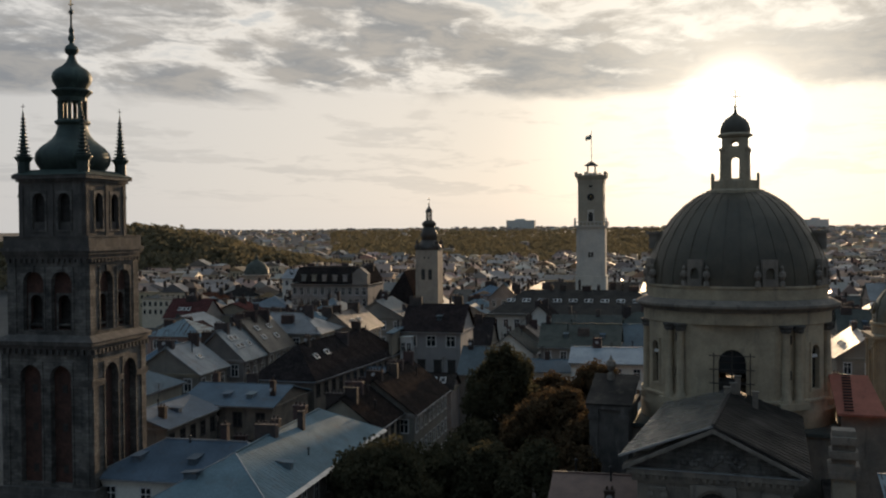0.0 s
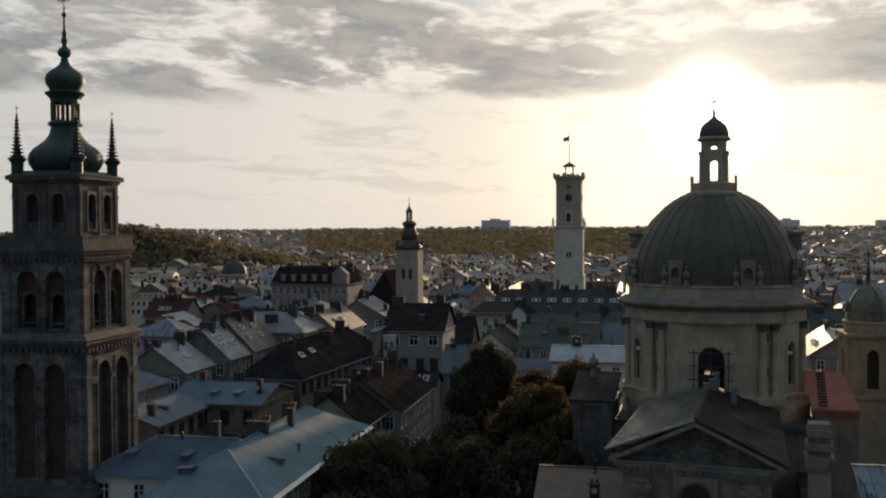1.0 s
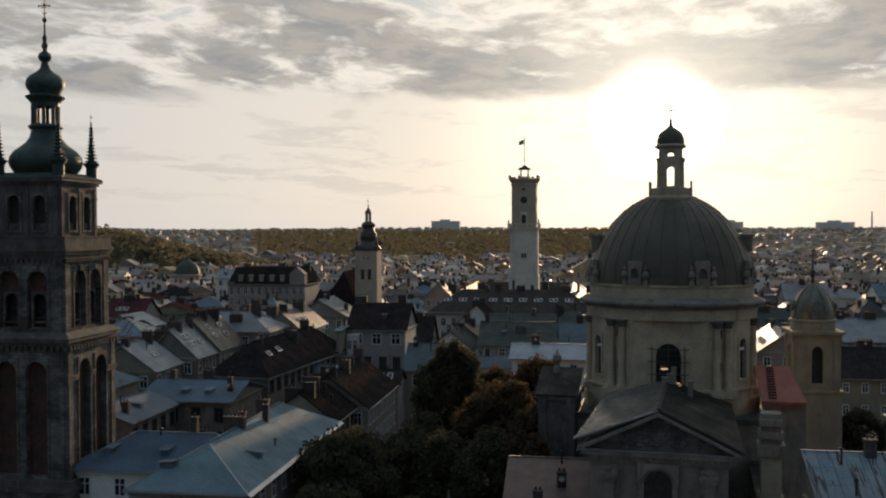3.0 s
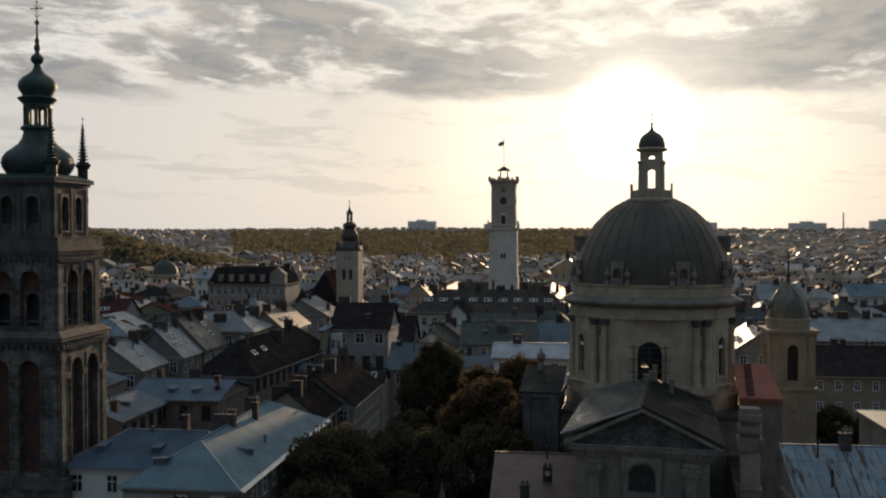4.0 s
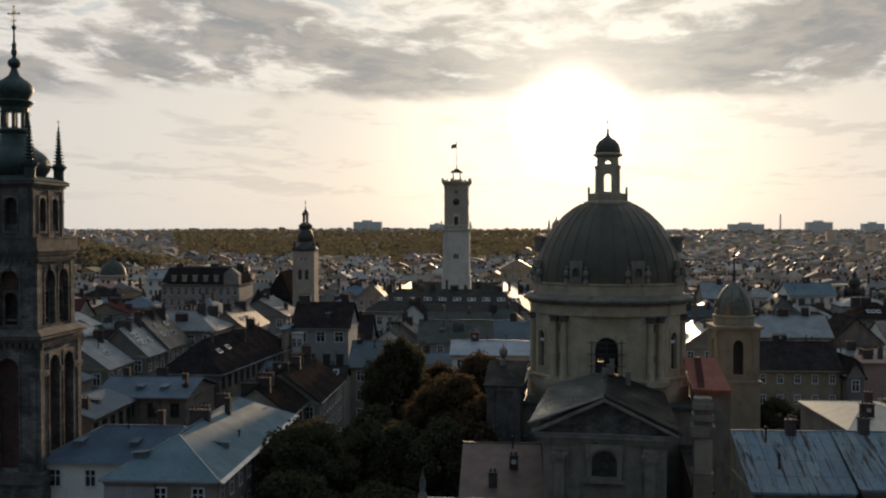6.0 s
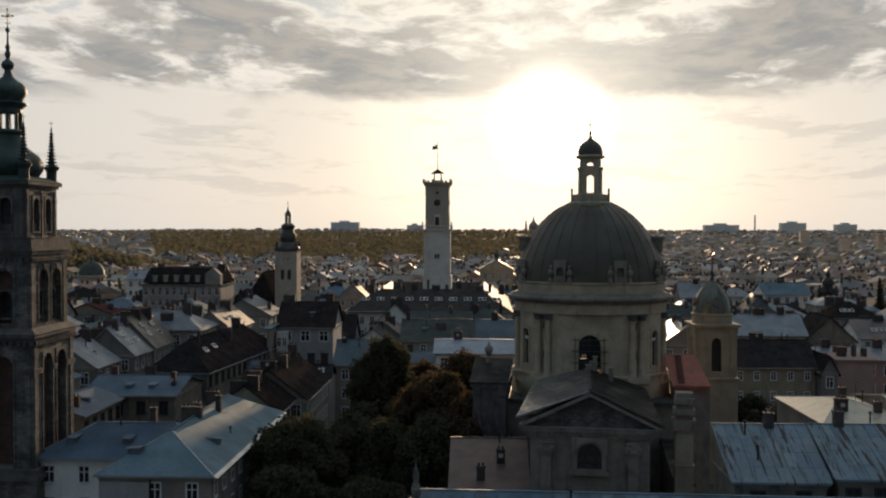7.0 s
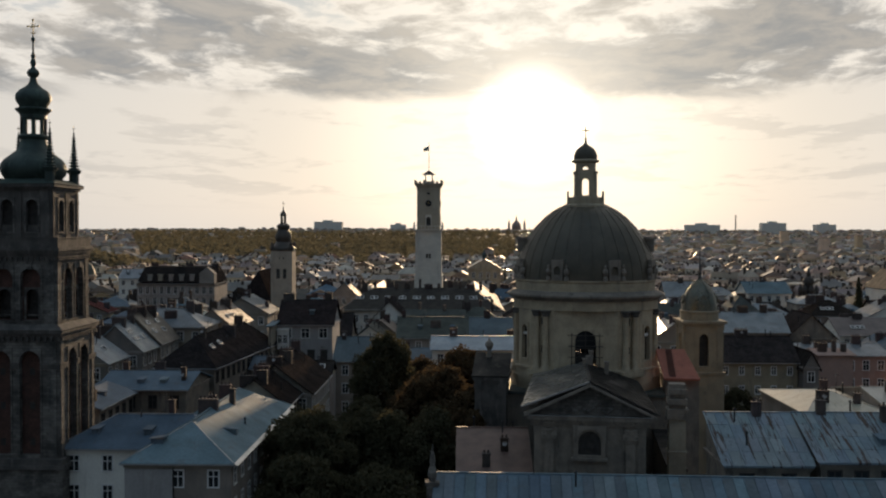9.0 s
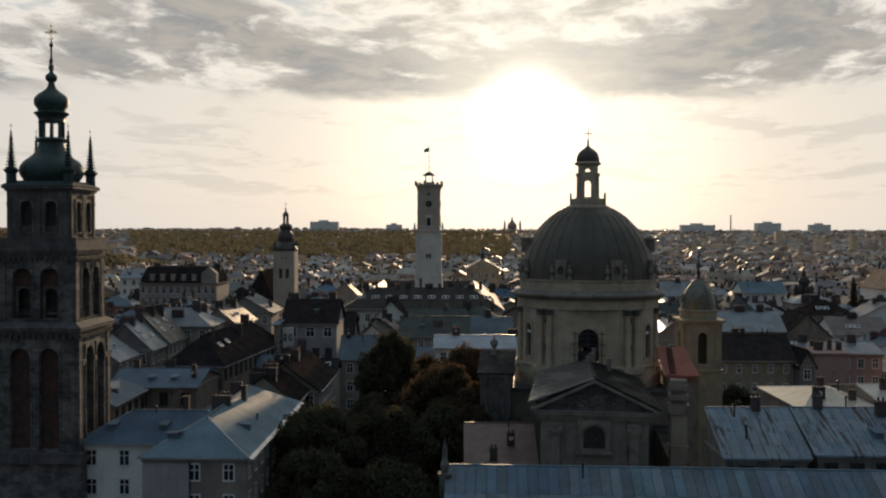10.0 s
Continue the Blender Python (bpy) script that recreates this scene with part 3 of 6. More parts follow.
            for i in range(n):
                s = (i + 0.5) / n * span - span / 2
                p = {"f": (s, -b - 0.02), "r": (a + 0.02, s), "l": (-a - 0.02, -s), "b": (-s, b + 0.02)}[side]
                window(t, p[0], p[1], z, win[0], win[1], rz, pane, dark)
    HOUSES.append((x0, x1, y0, y1))
    return t


# ---------------------------------------------------------------- ground
def lay(x, y):
    """Height of the land: flat in the town, a wooded hill to one side, rising far off."""
    k = min(max((y - 700) / 1900, 0), 1)
    far = 34 * k * k * (3 - 2 * k)
    hill = 38 * math.exp(-(((x + 390) / 130) ** 2) - ((y - 640) / 130) ** 2)
    return far + hill + (5 * noise.noise((x / 400, y / 400, 0.3)) * k)


def make_ground():
    s = Shape()
    xs = sorted({round(math.copysign(abs(u) ** 2.2, u) * 4800, 1) for u in np.linspace(-1, 1, 90)} | {float(x) for x in range(-700, 1, 50)})
    ys = sorted({round(-300 + 5000 * u ** 1.6, 1) for u in np.linspace(0, 1, 80)} | {float(y) for y in range(350, 1000, 50)})
    for y in ys:
        for x in xs:
            s.v.append((x, y, lay(x, y)))
    n = len(xs)
    s.f = [(j * n + i, j * n + i + 1, (j + 1) * n + i + 1, (j + 1) * n + i) for j in range(len(ys) - 1) for i in range(n - 1)]
    setting("ground", s, GROUND, "grey paved town ground running out to dim hills", True)


make_ground()


# ---------------------------------------------------------------- bell tower
def bell_tower(x, y):
    t = thing("bell_tower", x, y, 0, "dark weathered limestone bell tower with brick niches and green-black copper helm", "tower")
    t.matrix_basis = Matrix.LocRotScale((x, y, -0.62), None, (1.016, 1.016, 1.016))
    sides = [Matrix.Rotation(radians(a), 4, "Z") for a in (0, 90, 180, 270)]

    def storey(name, h, z0, z1, niches, thick, label="", stone=STONE):
        for m in sides:
            s = Shape().arch_wall(-h, h - thick, z0, z1, niches, -h, -h + thick, m)
            part(name, s, stone, t, label)

    part("base", Shape().block(5.7, 0, 13.4), STONE, t)
    part("cornice", Shape().block(6.0, 13.4, 13.9).block(5.8, 13.902, 14.6), SOOT, t)
    # tall niche storey
    storey("storey_wall", 5.25, 14.6, 28.9, [(-1.75, 1.22, 15.0, 26.0), (1.75, 1.22, 15.0, 26.0)], 0.7)
    part("brick_infill", Shape().block(4.6, 14.61, 28.9), BRICK, t, "recessed red brick")
    for m in sides:
        for c in (-1.75, 1.75):
            part("niche_moulding", Shape().arch_wall(c - 1.42, c + 1.42, 15.0, 27.55, [(c, 1.22, 15.0, 26.0)], -5.37, -5.25, m), STONE, t)
        for e in (-4.75, 4.5):
            part("corner_strip", Shape().box(e - 0.42, e + 0.42, -5.4, -5.25, 14.6, 28.3, m), STONE, t)
        for i in range(15):
            part("dentil", Shape().box(-5.1 + i * 0.72, -4.8 + i * 0.72, -5.62, -5.2, 28.4, 28.88, m), SOOT, t)
            part("dentil", Shape().box(-4.6 + i * 0.64, -4.32 + i * 0.64, -5.02, -4.7, 37.8, 38.18, m), SOOT, t)
        for e in (-4.2, 4.0):
            part("corner_strip", Shape().box(e - 0.5, e + 0.5, -4.87, -4.75, 30.3, 37.7, m), STONE, t)
        for c in (-1.65, 1.65):
            part("niche_moulding", Shape().arch_wall(c - 1.38, c + 1.38, 30.7, 37.3, [(c, 1.2, 30.7, 35.7)], -4.86, -4.75, m), STONE, t)
    for m in sides:
        for e0, e1 in ((-5.44, -3.05), (-0.5, 0.5), (3.05, 5.36)):
            part("impost_band", Shape().box(e0, e1, -5.46, -5.2, 25.45, 25.75, m).box(e0 + 0.05, e1 - 0.05, -5.41, -5.2, 25.1, 25.448, m), SOOT, t)
    for m in sides:
        for c in (-1.75, 1.75):
            for z in (16.0, 20.3, 24.3):
                part("slit_window", Shape().box(c - 0.28, c + 0.28, -4.63, -4.58, z, z + 0.8, m), DARKWOOD_SHADE, t)
    part("cornice", Shape().block(5.45, 28.9, 29.3).block(5.75, 29.302, 29.7).add(Shape().taper(5.85, 29.702, 4.85, 30.3).v, Shape().taper(5.85, 29.702, 4.85, 30.3).f), SOOT, t)
    # belfry storey
    storey("storey_wall", 4.75, 30.3, 38.6, [(-1.65, 1.2, 30.7, 35.7), (1.65, 1.2, 30.7, 35.7)], 0.55)
    for m in sides:
        s = Shape().arch_wall(-4.2, 3.9, 30.3, 38.5, [(-1.65, 0.72, 30.9, 33.7), (1.65, 0.72, 30.9, 33.7)], -4.2, -3.85, m)
        part("brick_infill", s, BRICK, t, "recessed red brick")
        for c in (-1.65, 1.65):
            s = Shape().arch_wall(c - 0.95, c + 0.95, 30.75, 34.62, [(c, 0.74, 30.8, 33.7)], -4.36, -4.18, m)
            part("window_surround", s, STONE, t)
            part("sill_rail", Shape().box(c - 0.74, c + 0.74, -4.3, -4.16, 31.25, 31.42, m).box(c - 0.95, c + 0.95, -4.42, -4.2, 30.5, 30.72, m), STONE, t)
            part("keystone", Shape().box(c - 0.2, c + 0.2, -5.0, -4.75, 36.8, 37.45, m), STONE, t)
            for k in range(3):
                part("louvre", Shape().box(c - 0.74, c + 0.74, -4.12, -3.95, 31.1 + k * 0.32, 31.2 + k * 0.32, m), DARKWOOD_SHADE, t)
    # solid dark core in place of the shade behind the belfry arches
    part("core", Shape().block(3.2, 30.3, 38.5), DARKWOOD_SHADE, t, "solid dark block for the shaded belfry inside")
    for m in sides:
        part("impost_band", Shape().box(-4.85, -2.9, -4.85, -4.6, 35.2, 35.45, m), SOOT, t)
        part("impost_band", Shape().box(2.9, 4.6, -4.85, -4.6, 35.2, 35.45, m), SOOT, t)
    part("cornice", Shape().block(4.9, 38.2, 38.6).block(5.1, 38.602, 38.95).block(5.25, 38.952, 39.35), SOOT, t)
    # gallery
    for m in sides:
        part("parapet", Shape().box(-5.0, 4.75, -5.0, -4.75, 39.35, 40.4, m).box(-5.06, 4.7, -5.06, -4.7, 40.402, 40.55, m), SOOT, t)
    # upper storey
    storey("storey_wall", 3.9, 39.35, 46.4, [(-1.5, 0.7, 41.2, 44.3), (1.5, 0.7, 41.2, 44.3)], 0.5, "soot-dark upper storey", SOOT)
    # same dark filling for the shaded hollow of the upper storey
    part("core", Shape().block(3.2, 39.4, 46.4), DARKWOOD_SHADE, t, "solid dark block for the shaded lantern inside")
    for m in sides:
        for c in (-3.58, 0.0, 3.4):
            part("pilaster", Shape().box(c - 0.25, c + 0.25, -4.02, -3.9, 40.3, 45.9, m).box(c - 0.32, c + 0.32, -4.08, -3.9, 44.6, 44.85, m), SOOT, t)
        for c in (-1.5, 1.5):
            part("balustrade", Shape().box(c - 0.7, c + 0.7, -3.7, -3.55, 41.2, 42.0, m), SOOT, t)
            part("window_surround", Shape().arch_wall(c - 0.95, c + 0.95, 41.0, 45.3, [(c, 0.72, 41.2, 44.3)], -4.0, -3.9, m), STONE, t)
    part("cornice", Shape().block(4.1, 46.2, 46.5).block(4.38, 46.502, 46.9), SOOT, t)
    # helm
    part("roof_skirt", Shape().taper(4.45, 46.9, 3.4, 47.5), COPPER, t)
    onion = [(3.1, 47.4), (3.4, 47.7), (3.78, 48.3), (3.88, 48.8), (3.75, 49.4), (3.3, 50.0), (2.7, 50.45), (2.1, 50.95), (1.72, 51.5), (1.55, 52.1), (1.5, 52.5)]
    part("onion_helm", Shape().lathe(onion, 16, turn=radians(11.25)), COPPER, t, "green-black copper bulb", True)
    part("lantern_floor", Shape().lathe([(1.6, 52.4), (1.85, 52.65), (1.85, 52.8), (1.55, 53.0)], 16), COPPER, t)
    for i in range(8):
        a = math.pi * i / 4 + 0.39
        part("lantern_post", Shape().lathe([(0.26, 53.0), (0.22, 53.15), (0.22, 54.85), (0.27, 55.0)], 8, 1.32 * math.cos(a), 1.32 * math.sin(a)), COPPER, t)
    part("lantern_cornice", Shape().lathe([(1.5, 54.95), (1.55, 55.4), (1.8, 55.7), (2.12, 56.0), (2.12, 56.1), (1.6, 56.3)], 16), COPPER, t)
    bulb = [(1.55, 56.2), (1.7, 56.6), (2.0, 57.05), (2.09, 57.5), (1.98, 57.95), (1.6, 58.4), (1.05, 58.75), (0.6, 59.15), (0.42, 59.6), (0.36, 59.95)]
    part("bulb", Shape().lathe(bulb, 16), COPPER, t, "small copper bulb", True)
    knob = [(0.3, 59.9), (0.62, 60.15), (0.74, 60.5), (0.62, 60.85), (0.3, 61.1), (0.2, 61.3), (0.36, 61.7), (0.3, 62.0), (0.2, 62.2), (0.28, 62.6), (0.12, 63.0), (0.1, 64.3), (0.25, 64.5), (0.25, 64.7), (0.08, 64.9), (0.05, 65.2)]
    part("spire", Shape().lathe(knob, 12), COPPER, t, "", True)
    cross = Shape().box(-0.04, 0.04, -0.04, 0.04, 65.1, 66.9).box(-0.55, 0.55, -0.035, 0.035, 66.15, 66.25)
    for cx, cz in ((-0.62, 66.2), (0.62, 66.2), (0, 66.98)):
        cross.box(cx - 0.1, cx + 0.1, -0.05, 0.05, cz - 0.1, cz + 0.1)
    cross.bar((-0.3, 0, 65.95), (0.3, 0, 66.5), 0.03).bar((0.3, 0, 65.95), (-0.3, 0, 66.5), 0.03).bar((-0.3, 0, 65.45), (0, 0, 65.25), 0.04).bar((0.3, 0, 65.45), (0, 0, 65.25), 0.04)
    part("cross", cross, GOLD, t, "gilded iron cross")
    pin = [(0.62, 47.0), (0.62, 48.3), (0.95, 48.75), (0.95, 48.85), (0.55, 48.95)]
    r, z = 0.78, 48.95
    while z < 52.9:
        pin += [(r * 0.55, z), (r, z + 0.08), (r * 0.95, z + 0.16), (r * 0.5, z + 0.24)]
        r, z = r * 0.895, z + 0.38
    pin += [(0.1, z), (0.12, z + 0.2), (0.02, z + 0.6)]
    pin_mesh = Shape().lathe(pin, 8).mesh("pinnacle", COPPER)
    for sx, sy in ((-1, -1), (1, -1), (1, 1), (-1, 1)):
        p = part("pinnacle", pin_mesh, None, t, m=pose(sx * 3.5, sy * 3.5, 0))
        part("cross", Shape().box(-0.02, 0.02, -0.02, 0.02, z + 0.5, z + 1.35).box(-0.22, 0.22, -0.02, 0.02, z + 0.95, z + 1.02), IRON, p)


bell_tower(-63.2, 93.9)


# ---------------------------------------------------------------- domed church
def domed_church(x, y):
    t = thing("domed_church", x, y, 0, "ochre baroque church with a dark sheet-metal oval dome and lantern", "church")
    t.matrix_basis = pose(x, y, 0, 0, 0, -6.3)
    ex, ey = 1.0, 0.86

    def ring(profile, n=64):
        return Shape().lathe(profile, n, 0, 0, ex, ey)

    # drum with round-headed windows, built as flat bays round the oval
    zb, zt = 20.6, 31.6
    column = Shape().lathe([(0.62, 21.9), (0.62, 22.3), (0.5, 22.5), (0.46, 22.7), (0.40, 29.3), (0.46, 29.45)], 12).mesh("column", CHURCH, True)
    capital = Shape().lathe([(0.46, 29.45), (0.6, 29.7), (0.56, 29.9), (0.75, 30.1), (0.75, 30.3)], 10).mesh("capital", STONE)
    edges = [-25, 25, 47, 66, 114, 133, 155, 205, 227, 246, 294, 313, 335]
    for i, (e0, e1) in enumerate(zip(edges, edges[1:])):
        a0, a1 = radians(e0 - 90), radians(e1 - 90)
        p, q = Vector((10.35 * math.cos(a0), 10.35 * ey * math.sin(a0), 0)), Vector((10.35 * math.cos(a1), 10.35 * ey * math.sin(a1), 0))
        span, mid = (q - p).length, (p + q) / 2
        m = Matrix.Translation(mid) @ Matrix.Rotation(math.atan2((q - p).y, (q - p).x), 4, "Z")
        big, narrow = i in (0, 6), i in (2, 4, 8, 10)
        if big or narrow:
            hw, foot, spring = (1.45, 21.7, 26.1) if big else (0.62, 23.2, 27.4)
            part("drum_wall", Shape().arch_wall(-span / 2, span / 2, zb, zt, [(0, hw, foot, spring)], -0.05, 0.75, m), CHURCH, t)
            part("window_surround", Shape().arch_wall(-hw - 0.3, hw + 0.3, foot - 0.3, spring + hw + 0.3, [(0, hw + 0.02, foot, spring)], -0.18, -0.05, m), CHURCH, t)
            bars = Shape().box(-0.05, 0.05, 0.3, 0.38, foot, spring + hw, m)
            for k in range(1, 5):
                zz = foot + (spring - foot) * k / 4
                bars.box(-hw, hw, 0.3, 0.38, zz - 0.05, zz + 0.05, m)
            wi = part("window", bars, DARKWOOD_SHADE, t, "dark window bars")
            if narrow:
                part("pane", Shape().box(-hw, hw, 0.42, 0.45, foot, spring + hw * 0.98, m), GLASS, wi)
                part("transom", Shape().box(-hw, hw, 0.1, 0.28, 26.6, 26.95, m), FRAME, wi, "white transom")
            else:
                # added screen: keeps sun through the hollow drum off the nave roof
                part("screen", Shape().box(-hw, hw * 0.35, 0.5, 0.56, foot, foot + 2.6, m), DARKWOOD_SHADE, wi, "dark screen added to stop sun through the drum")
                part("pane", Shape().box(-hw, hw, 0.42, 0.45, foot + 3.2, spring + hw * 0.98, m), GLASS, wi)
                for k in range(4):
                    part("scaffold_bar", Shape().box(-2.4, 2.4, -0.95, -0.8, 22.4 + k * 1.5, 22.5 + k * 1.5, m), DARKWOOD_SHADE, wi)
                for xx in (-1.9, 0.0, 1.9):
                    part("scaffold_bar", Shape().box(xx - 0.06, xx + 0.06, -0.95, -0.83, 21.9, 27.3, m), DARKWOOD_SHADE, wi)
        else:
            part("drum_wall", Shape().box(-span / 2, span / 2, -0.05, 0.75, zb, zt, m), CHURCH, t)
            spots = (-0.75, 0.75) if span < 6 else (-span / 2 + 0.9, -span / 2 + 2.3, span / 2 - 2.3, span / 2 - 0.9)
            for d in spots:
                part("column", column, None, t, m=m @ pose(d, -0.42, 0))
                part("capital", capital, None, t, m=m @ pose(d, -0.42, 0))
            for zz in (24.3, 28.2):
                part("slit_window", Shape().box(-0.16, 0.16, -0.1, 0.0, zz, zz + 1.0, m), DARKWOOD_SHADE, t)
            part("column_base", Shape().box(-span / 2 + 0.1, span / 2 - 0.1, -1.1, 0.0, 21.2, 21.9, m), CHURCH, t)
    part("plinth", ring([(10.5, 14.0), (10.9, 14.0), (10.9, 19.6), (11.0, 20.8), (10.75, 21.2), (10.75, 21.8), (10.9, 21.9), (10.9, 22.15), (10.2, 22.2)]), CHURCH, t, "", True)
    part("frieze", ring([(10.2, 30.2), (10.5, 30.3), (10.5, 31.55), (10.3, 31.6)]), CHURCH, t)
    # cornice takes the dark stone: its shadow side painted all round
    part("cornice", ring([(10.2, 31.55), (10.75, 31.62), (10.85, 31.85), (11.35, 32.05), (11.45, 32.15), (11.45, 32.4), (11.3, 32.45), (10.5, 32.9), (10.2, 32.95)]), DARKSTONE, t, "moulded cornice coloured dark for its shaded side")
    part("attic", ring([(10.1, 32.9), (10.15, 34.1), (10.3, 34.25), (10.3, 34.5), (9.9, 34.55)]), CHURCH, t, "", True)
    prof = [(10.25, 34.5), (10.2, 35.6), (9.95, 36.9), (9.6, 38.0), (9.05, 39.3), (8.4, 40.4), (7.3, 42.0), (5.7, 43.6), (4.6, 44.4), (3.5, 45.0), (3.2, 45.1)]
    dome = part("dome", ring(prof), DOME, t, "dark weathered sheet-metal dome", True)
    # standing seams of the dome
    for i in range(32):
        a = 2 * math.pi * (i + 0.5) / 32
        s = Shape()
        for (r0, z0), (r1, z1) in zip(prof[:-2], prof[1:-1]):
            s.bar(((r0 + 0.0) * math.cos(a), ey * (r0 + 0.02) * math.sin(a), z0), ((r1 + 0.02) * math.cos(a), ey * (r1 + 0.02) * math.sin(a), z1), 0.035)
        part("seam", s, DOME, dome)
    # round dormers low on the dome, urns on the attic, horns half way up
    for i in range(8):
        a = 2 * math.pi * (i + 0.5) / 8 - math.pi / 2
        m = Matrix.Translation((9.9 * math.cos(a), 9.9 * ey * math.sin(a), 0)) @ Matrix.Rotation(a + math.pi / 2, 4, "Z")
        s = Shape().arch_wall(-0.85, 0.85, 34.5, 37.4, [(0, 0.5, 35.3, 36.0)], -0.5, 0.6, m)
        part("dormer", s, DARKSTONE, t, "round-headed dome dormer")
        for d in (-1.35, 1.35):
            q = m @ Vector((d, -0.35, 0))
            part("urn", Shape().lathe([(0.35, 34.5), (0.3, 34.9), (0.18, 35.1), (0.42, 35.6), (0.36, 36.0), (0.14, 36.2), (0.2, 36.5), (0.02, 36.8)], 10, q.x, q.y), DARKSTONE, t)
    for s in (-1, 1):
        part("horn", Shape().box(s * 9.0 - 0.9, s * 9.0 + 0.9, -0.7, 0.7, 38.4, 40.2).box(s * 9.1 - 1.1, s * 9.1 + 1.1, -0.9, 0.9, 40.202, 40.55), DARKSTONE, t)
    # lantern
    part("lantern_base", Shape().lathe([(3.3, 44.8), (3.3, 45.2), (2.7, 45.4), (2.7, 46.3), (2.2, 46.4)], 16), CHURCH, t)
    for i in range(8):
        a = 2 * math.pi * i / 8 + math.pi / 8
        part("railing_post", Shape().box(2.75 * math.cos(a) - 0.14, 2.75 * math.cos(a) + 0.14, 2.75 * math.sin(a) - 0.14, 2.75 * math.sin(a) + 0.14, 45.3, 47.2), CHURCH, t)
    for i in range(4):
        m = Matrix.Rotation(math.pi / 2 * i, 4, "Z")
        part("lantern_wall", Shape().arch_wall(-1.45, 1.1, 46.4, 50.2, [(0, 0.48, 46.6, 48.7)], -1.45, -1.1, m), CHURCH, t)
        part("lantern_wall", Shape().arch_wall(-1.45, 1.1, 50.2, 51.3, [(0, 0.42, 50.35, 50.55)], -1.45, -1.1, m), CHURCH, t)
        part("column", Shape().lathe([(0.3, 46.4), (0.22, 46.6), (0.2, 49.6), (0.33, 49.9), (0.33, 50.1)], 10, *(m @ Vector((-1.45, -1.45, 0))).xy), CHURCH, t)
    part("lantern_cornice", Shape().lathe([(1.5, 51.3), (1.95, 51.5), (2.05, 51.7), (1.7, 51.9)], 16), CHURCH, t)
    part("lantern_cap", Shape().lathe([(1.7, 51.9), (1.72, 52.4), (1.5, 53.1), (1.1, 53.6), (0.5, 54.0), (0.2, 54.3), (0.12, 54.9)], 16), DOME, t, "", True)
    part("cross", Shape().box(-0.06, 0.06, -0.06, 0.06, 54.7, 57.0).box(-0.6, 0.6, -0.05, 0.05, 56.1, 56.22).lathe([(0.05, 54.8), (0.22, 55.0), (0.05, 55.2)], 10), GOLD, t, "gilded iron cross")

    # front arm with pediment, in the church's own axes
    f0, fx, hw = -40.0, 0.0, 6.5
    nave = Shape().box(fx - hw + 0.6, fx + hw - 0.6, f0 + 0.2, -8.0, 0, 20.8)
    # front arm coloured darker than the drum to carry its shade
    part("nave_wall", nave, DARKSTONE, t)
    part("entablature", Shape().box(fx - hw + 0.2, fx + hw - 0.2, f0, f0 + 6, 20.7, 21.3).box(fx - hw - 0.2, fx + hw + 0.2, f0 - 0.3, f0 + 6, 21.302, 21.75), DARKSTONE, t)
    part("pediment", Shape().add([(fx - hw, f0 + 0.5, 21.75), (fx + hw, f0 + 0.5, 21.75), (fx, f0 + 0.5, 24.8), (fx - hw, f0 + 1.1, 21.75), (fx + hw, f0 + 1.1, 21.75), (fx, f0 + 1.1, 24.8)],
         [(0, 1, 2), (5, 4, 3), (0, 2, 5, 3), (2, 1, 4, 5), (1, 0, 3, 4)]), STONE, t, "sooty stone tympanum")
    relief = Shape()
    rnd = random.Random(4)
    for i in range(26):
        xx = rnd.uniform(-2.6, 2.6)
        zz = 22.1 + rnd.uniform(0, 1.5) * (1 - abs(xx) / 3.2)
        relief.lathe([(0.05, zz - 0.22), (0.25, zz - 0.1), (0.25, zz + 0.1), (0.05, zz + 0.25)], 7, fx + xx, f0 + 0.5)
    part("pediment_relief", relief, STONE, t, "worn carved relief")["kind"] = "stuff"
    for s in (-1, 1):
        part("raking_cornice", Shape().sheet((fx + s * (hw + 0.5), f0 - 0.5, 21.95), (fx + s * (hw + 0.5), f0 + 1.2, 21.95), (fx, f0 + 1.2, 25.3), (fx, f0 - 0.5, 25.3), 0.35), DARKSTONE, t)
        # lit and shaded sides painted: left slope and verge pale, right ones dark
        slope = part("nave_roof", Shape().sheet((fx + s * (hw + 0.75), f0 - 0.3, 22.1 if s > 0 else 22.75), (fx + s * (hw + 0.75), -8.0, 20.7 if s > 0 else 21.4), (fx, -8.0, 23.3), (fx, f0 - 0.3, 25.5), 0.15), NAVELIT if s < 0 else NAVEROOF, t, "worn sheet slope coloured pale as sunlit" if s < 0 else "dark weathered nave slope, toned as shaded")
        for k in range(22):
            v = (k + 0.5) / 22
            part("seam", Shape().bar((fx + s * (hw + 0.75), f0 - 0.3 + v * 31.7, (22.12 if s > 0 else 22.77) - 1.37 * v), (fx, f0 - 0.3 + v * 31.7, 25.52 - 2.2 * v), 0.03), NAVELIT if s < 0 else NAVEROOF, slope)
        part("eaves_strip", Shape().bar((fx + s * (hw + 0.8), f0 - 0.35, 22.04 if s > 0 else 22.69), (fx, f0 - 0.35, 25.48), 0.09), ZINC if s < 0 else NAVEROOF, slope, "metal verge, paler on the lit slope")
    part("cornice_cap", Shape().box(fx - hw - 0.3, fx + hw + 0.3, f0 - 0.42, f0 - 0.1, 21.752, 21.82), ZINC, t, "thin metal cover on the cornice")
    part("ridge", Shape().bar((fx, f0 - 0.3, 25.52), (fx, -8.0, 23.32), 0.14), IRON, t)
